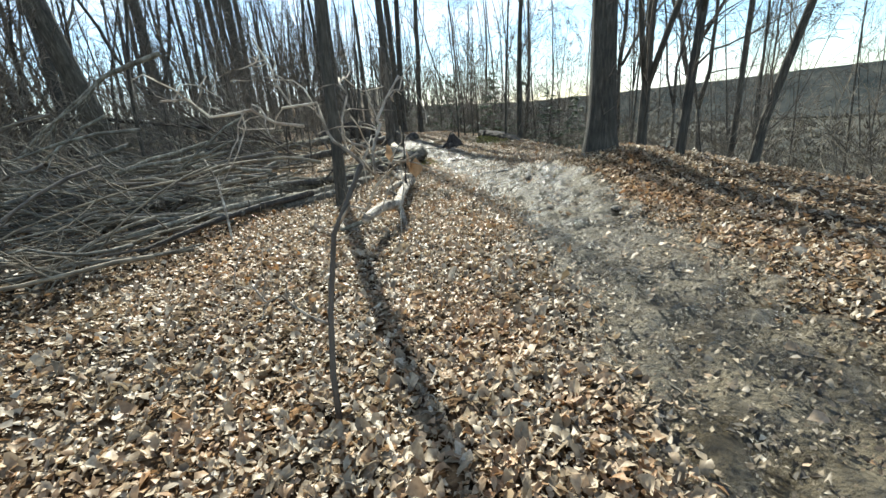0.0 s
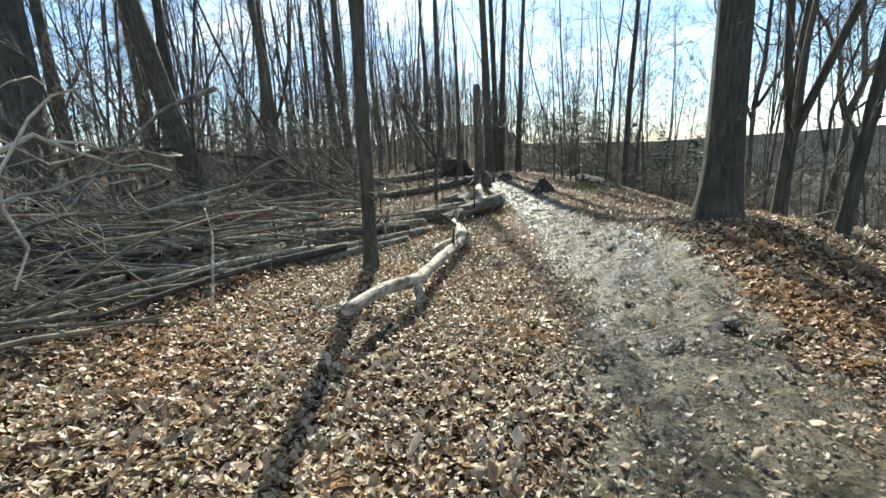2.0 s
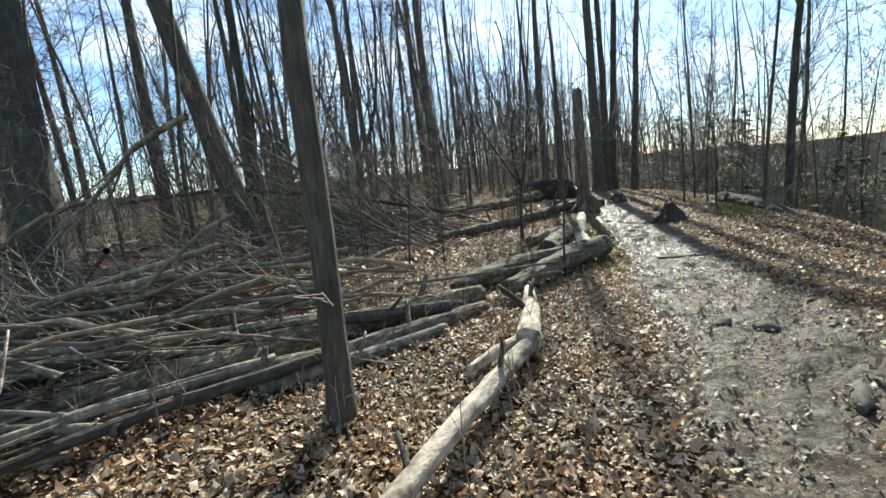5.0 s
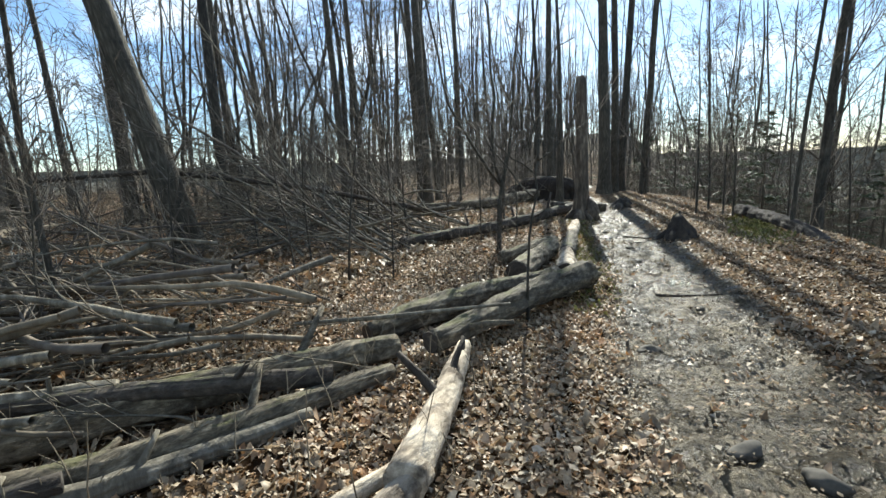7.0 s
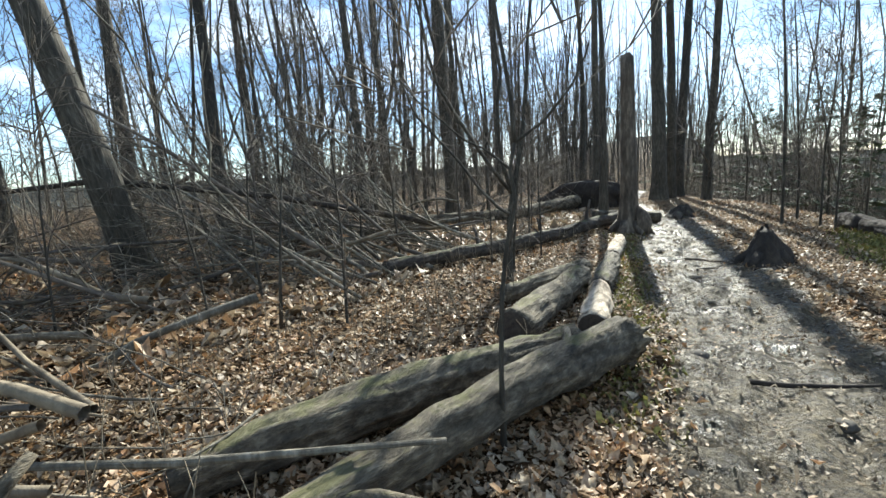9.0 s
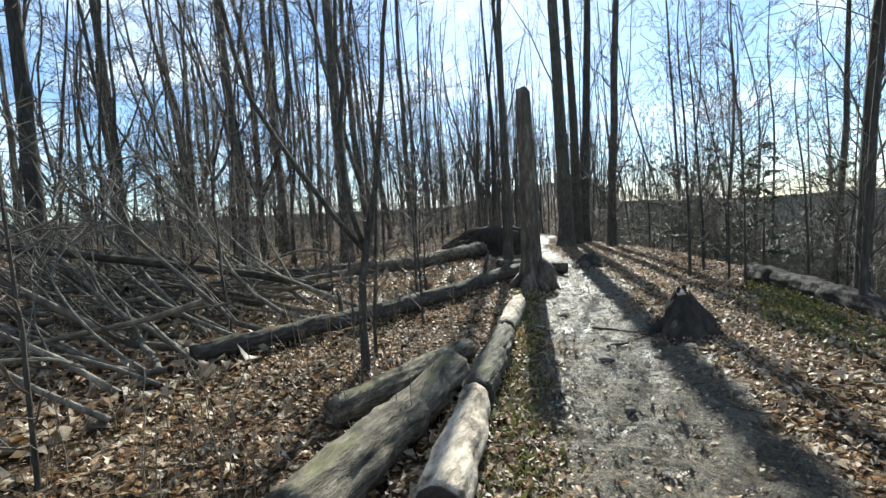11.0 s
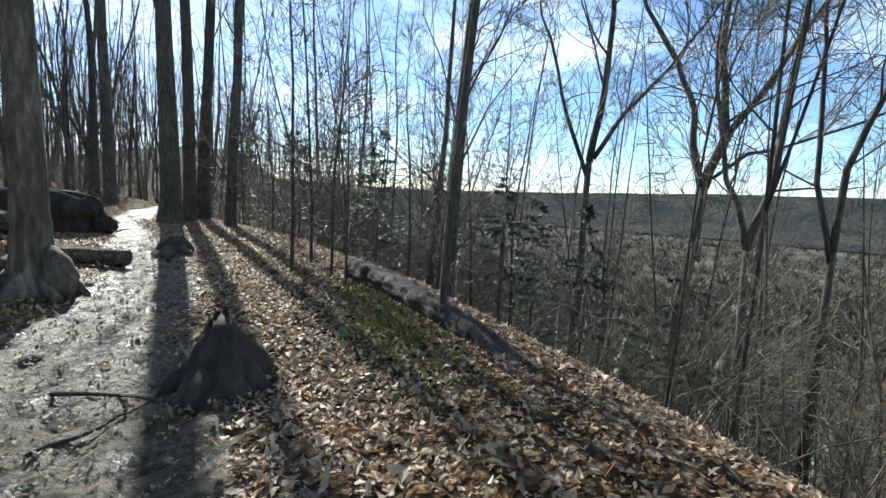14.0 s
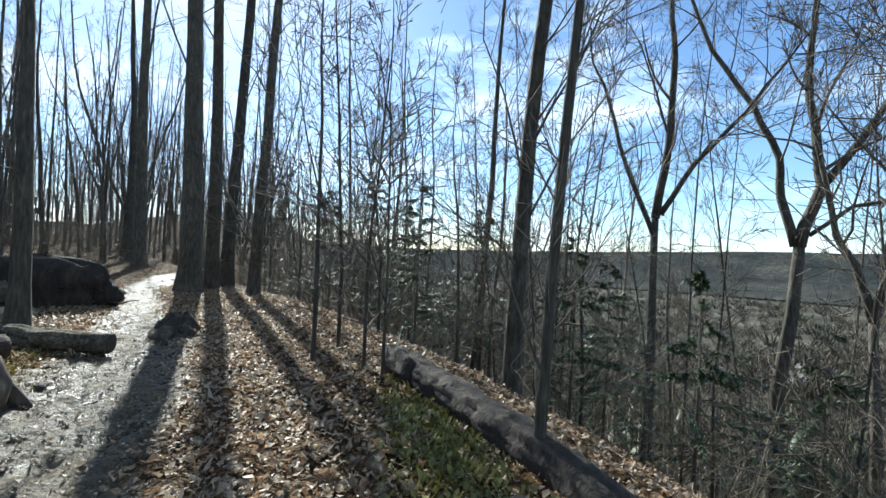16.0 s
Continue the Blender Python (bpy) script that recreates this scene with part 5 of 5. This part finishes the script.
for k in range(26):
    y = rng.uniform(1, 20)
    x = np.interp(y, TRAIL_Y, TRAIL_X) + rng.choice((-1, -1, 1)) * rng.uniform(0.9, 3.0)
    stick(x, y, rng.uniform(0, 6.28), rng.uniform(0.25, 0.8), rng.uniform(0.004, 0.011), 20 + k)


def stone(x, y, sx, sy, sz, seed, label):
    g = random.Random(seed)
    bm = bmesh.new()
    bmesh.ops.create_icosphere(bm, subdivisions=3, radius=1)
    off = Vector((seed * 3.1, seed, 0))
    for v in bm.verts:
        v.co *= 1 + 0.35 * noise.noise(v.co * 1.3 + off) + 0.1 * noise.noise(v.co * 4 + off)
        v.co = Vector((v.co.x * sx, v.co.y * sy, v.co.z * sz))
    me = bpy.data.meshes.new("stone")
    bm.to_mesh(me)
    bm.free()
    me.polygons.foreach_set("use_smooth", np.full(len(me.polygons), True))
    me.materials.append(STONE)
    ob = new("stone", me)
    ob.location, ob.rotation_euler = (x, y, hz(x, y) + sz * 0.1), (0, 0, g.uniform(0, 6))
    return tagged(ob, label, "stone", "stones in the path")


stone(0.95, 9.82, 0.14, 0.06, 0.04, 1, "dark flat stone bedded in the path")
stone(1.24, 9.58, 0.1, 0.06, 0.06, 2, "dark angular stone bedded in the path")
stone(1.5, 8.2, 0.2, 0.06, 0.05, 3, "long dark stone bedded in the path")
stone(2.9, 3.7, 0.16, 0.09, 0.05, 4, "mossy flat stone at the edge of the path")
stone(0.35, 11.3, 0.12, 0.07, 0.05, 5, "dark stone bedded in the path")
for k in range(14):
    y = rng.uniform(2, 24)
    x = np.interp(y, TRAIL_Y, TRAIL_X) + rng.uniform(-0.8, 0.8)
    s = rng.uniform(0.03, 0.07)
    stone(x, y, s * 1.3, s, s * 0.5, 10 + k, "small stone bedded in the path")


# ---------- evergreen shrubs ----------
def hemlock(x, y, h, seed):
    g = random.Random(seed)
    root = new("young_hemlock")
    root.location = (x, y, hz(x, y))
    tb, nb = Build(), Build()
    tb.tube([Vector((0, 0, -0.1)), Vector((0.03, 0, h * 0.5)), Vector((0, 0.03, h))], (0.03 * h / 3, 0.02, 0.005), 6)
    for k in range(int(36 * h / 3)):
        f = g.uniform(0.12, 1)
        a = g.uniform(0, 6.28)
        L = (1.05 - f) * h * 0.42 + 0.1
        pts = wander(g, Vector((0, 0, f * h)), Vector((math.cos(a), math.sin(a), 0.1)), L, 5, 0.08, -0.03)
        nb.tube(pts, taper(0.008, 0.003, 6), 3, cap=False)
        for _ in range(70):
            p, d = at(pts, g.uniform(0.2, 1))
            w = side_way(g, d, g.uniform(0.4, 1.0))
            s, t = g.uniform(0.05, 0.13), w.cross(Vector((0, 0, 1))).normalized() * 0.016
            i = len(nb.co)
            nb.co += [p - t, p + t, p + w * s + t * 0.5 + Vector((0, 0, -0.02)), p + w * s - t * 0.5 + Vector((0, 0, -0.02))]
            nb.fa.append((i, i + 1, i + 2, i + 3))
    part("trunk", tb.mesh("trunk", TWIG), root)
    part("crown", nb.mesh("crown", HEMLOCK), root, "sparse dark green needles")
    return tagged(root, "young evergreen with sparse drooping needles on the slope edge", "conifer", "young evergreens")


for k, (x, y, h) in enumerate(((3.0, 26.5, 3.2), (2.2, 29.5, 3.8), (4.6, 26.5, 3.5), (5.5, 23.8, 3.0), (1.0, 31.5, 3.6), (7.0, 25.0, 3.4), (6.2, 21.5, 2.6), (0.4, 34.5, 4.0), (3.6, 31, 4.2), (8.5, 21.5, 3.0), (-4.5, 45, 4.5), (-1.5, 40, 4.5), (9.5, 30, 4.5))):
    hemlock(x, y, h * 1.2, 300 + k)


# ---------- fallen leaves ----------
def leaves(name, count, area, size, mat, label, keep, tilt=0.38, seed=1, simple=False):
    r = np.random.RandomState(seed)
    x, y = area(r, count)
    ok = r.rand(len(x)) < keep(x, y)
    x, y = x[ok], y[ok]
    n = len(x)
    z = height(x, y) + r.uniform(0.004, 0.035, n)
    L = size * np.clip(np.exp(r.normal(0, 0.42, n)), 0.4, 2.3)
    W = L * r.uniform(0.45, 0.8, n)
    curl, fold = r.normal(0.1, 0.5, n), r.normal(0.25, 0.45, n)
    shape = np.array([(-0.5, 0, 0), (-0.22, 0.42, 1), (-0.18, -0.45, 1), (0.2, 0.5, 1), (0.16, -0.42, 1), (0.55, 0.05, 0), (-0.2, 0, 0), (0.18, 0, 0)])
    face, st = np.array([0, 6, 1, 0, 2, 6, 1, 6, 7, 3, 6, 2, 4, 7, 3, 7, 5, 7, 4, 5]), np.array([0, 3, 6, 10, 14, 17])
    if simple:
        shape = np.array([(-0.5, 0, 0), (0.05, 0.48, 1), (0.55, 0.03, 0), (-0.05, -0.46, 1), (0, 0, 0)])
        face, st = np.array([0, 4, 1, 1, 4, 2, 2, 4, 3, 3, 4, 0]), np.array([0, 3, 6, 9])
    nv = len(shape)
    jit = r.normal(0, 0.06 if simple else 0.085, (n, nv, 2))
    u, v = (shape[:, 0] + jit[..., 0]) * L[:, None], (shape[:, 1] + jit[..., 1]) * W[:, None]
    w = curl[:, None] * (shape[:, 0] ** 2) * 2.2 * L[:, None] + fold[:, None] * np.abs(v) * 1.2 + r.normal(0, 0.06, (n, nv)) * L[:, None]
    a, tx, ty = r.uniform(0, 2 * np.pi, n), r.normal(0, tilt, n), r.normal(0, tilt, n)
    w = w + u * np.tan(np.clip(tx, -1, 1))[:, None] * 0.8 + v * np.tan(np.clip(ty, -1, 1))[:, None] * 0.8
    w = w - w.min(1)[:, None] * 0.75
    X = x[:, None] + u * np.cos(a)[:, None] - v * np.sin(a)[:, None]
    Y = y[:, None] + u * np.sin(a)[:, None] + v * np.cos(a)[:, None]
    co = np.stack([X, Y, z[:, None] + w], -1).reshape(-1, 3)
    loops = (np.arange(n)[:, None] * nv + face).ravel()
    starts = (np.arange(n)[:, None] * len(face) + st).ravel()
    me = mesh_arrays(name, co, loops, starts, None, mat, True)
    return tagged(new(name, me), label, "leaves", kind="stuff")


def near_area(r, n):
    y = -0.6 + 13 * r.rand(n) ** 1.25
    return np.interp(y, TRAIL_Y, TRAIL_X) + r.normal(-1.2, 2.3, n), y


def mid_area(r, n):
    y = r.uniform(9, 32, n)
    return np.interp(y, TRAIL_Y, TRAIL_X) + r.normal(0, 3.0, n), y


def off_trail(x, y):
    return 1 - 0.97 * trail_mask(x, y)


leaves("leaf_litter", 98000, near_area, 0.037, LITTER, "thick layer of dry tan and brown fallen leaves", off_trail, seed=1)
leaves("broken_leaf_litter", 44000, near_area, 0.034, LITTER, "crumbled fragments of dry fallen leaves", off_trail, seed=8, simple=True)
leaves("leaf_litter_ahead", 92000, mid_area, 0.042, LITTER, "dry brown fallen leaves along the ridge", off_trail, seed=2, simple=True)
leaves("leaf_litter_wood", 21000, lambda r, n: (r.uniform(-14, -4, n), r.uniform(3, 26, n)), 0.11, LITTER, "dry fallen leaves over the wood floor", lambda x, y: np.ones_like(x), seed=3, simple=True)
leaves("leaf_scraps", 36000, lambda r, n: ((lambda y: (np.interp(y, TRAIL_Y, TRAIL_X) + r.uniform(-1.3, 1.3, n), y))(-0.5 + 27 * r.rand(n) ** 1.3)), 0.025, SCRAPS, "trodden scraps of leaves on the footpath", lambda x, y: np.ones_like(x), 0.2, 6, True)
leaves("moss_patch", 5000, lambda r, n: (2.0 + 0.15 * r.standard_normal(n) * 1.5, 19.4 + 0.9 * r.standard_normal(n)), 0.035, MOSS, "yellow-green moss beside the fallen log", lambda x, y: np.ones_like(x), 0.8, 4, True)
leaves("moss_verge", 7000, lambda r, n: ((lambda y: (np.interp(y, TRAIL_Y, TRAIL_X) - 1.05 + 0.15 * r.standard_normal(n), y))(r.uniform(12, 24, n))), 0.03, MOSS, "thin moss and grass along the path's edge", lambda x, y: 0.6 * np.ones_like(x), 0.9, 5, True)
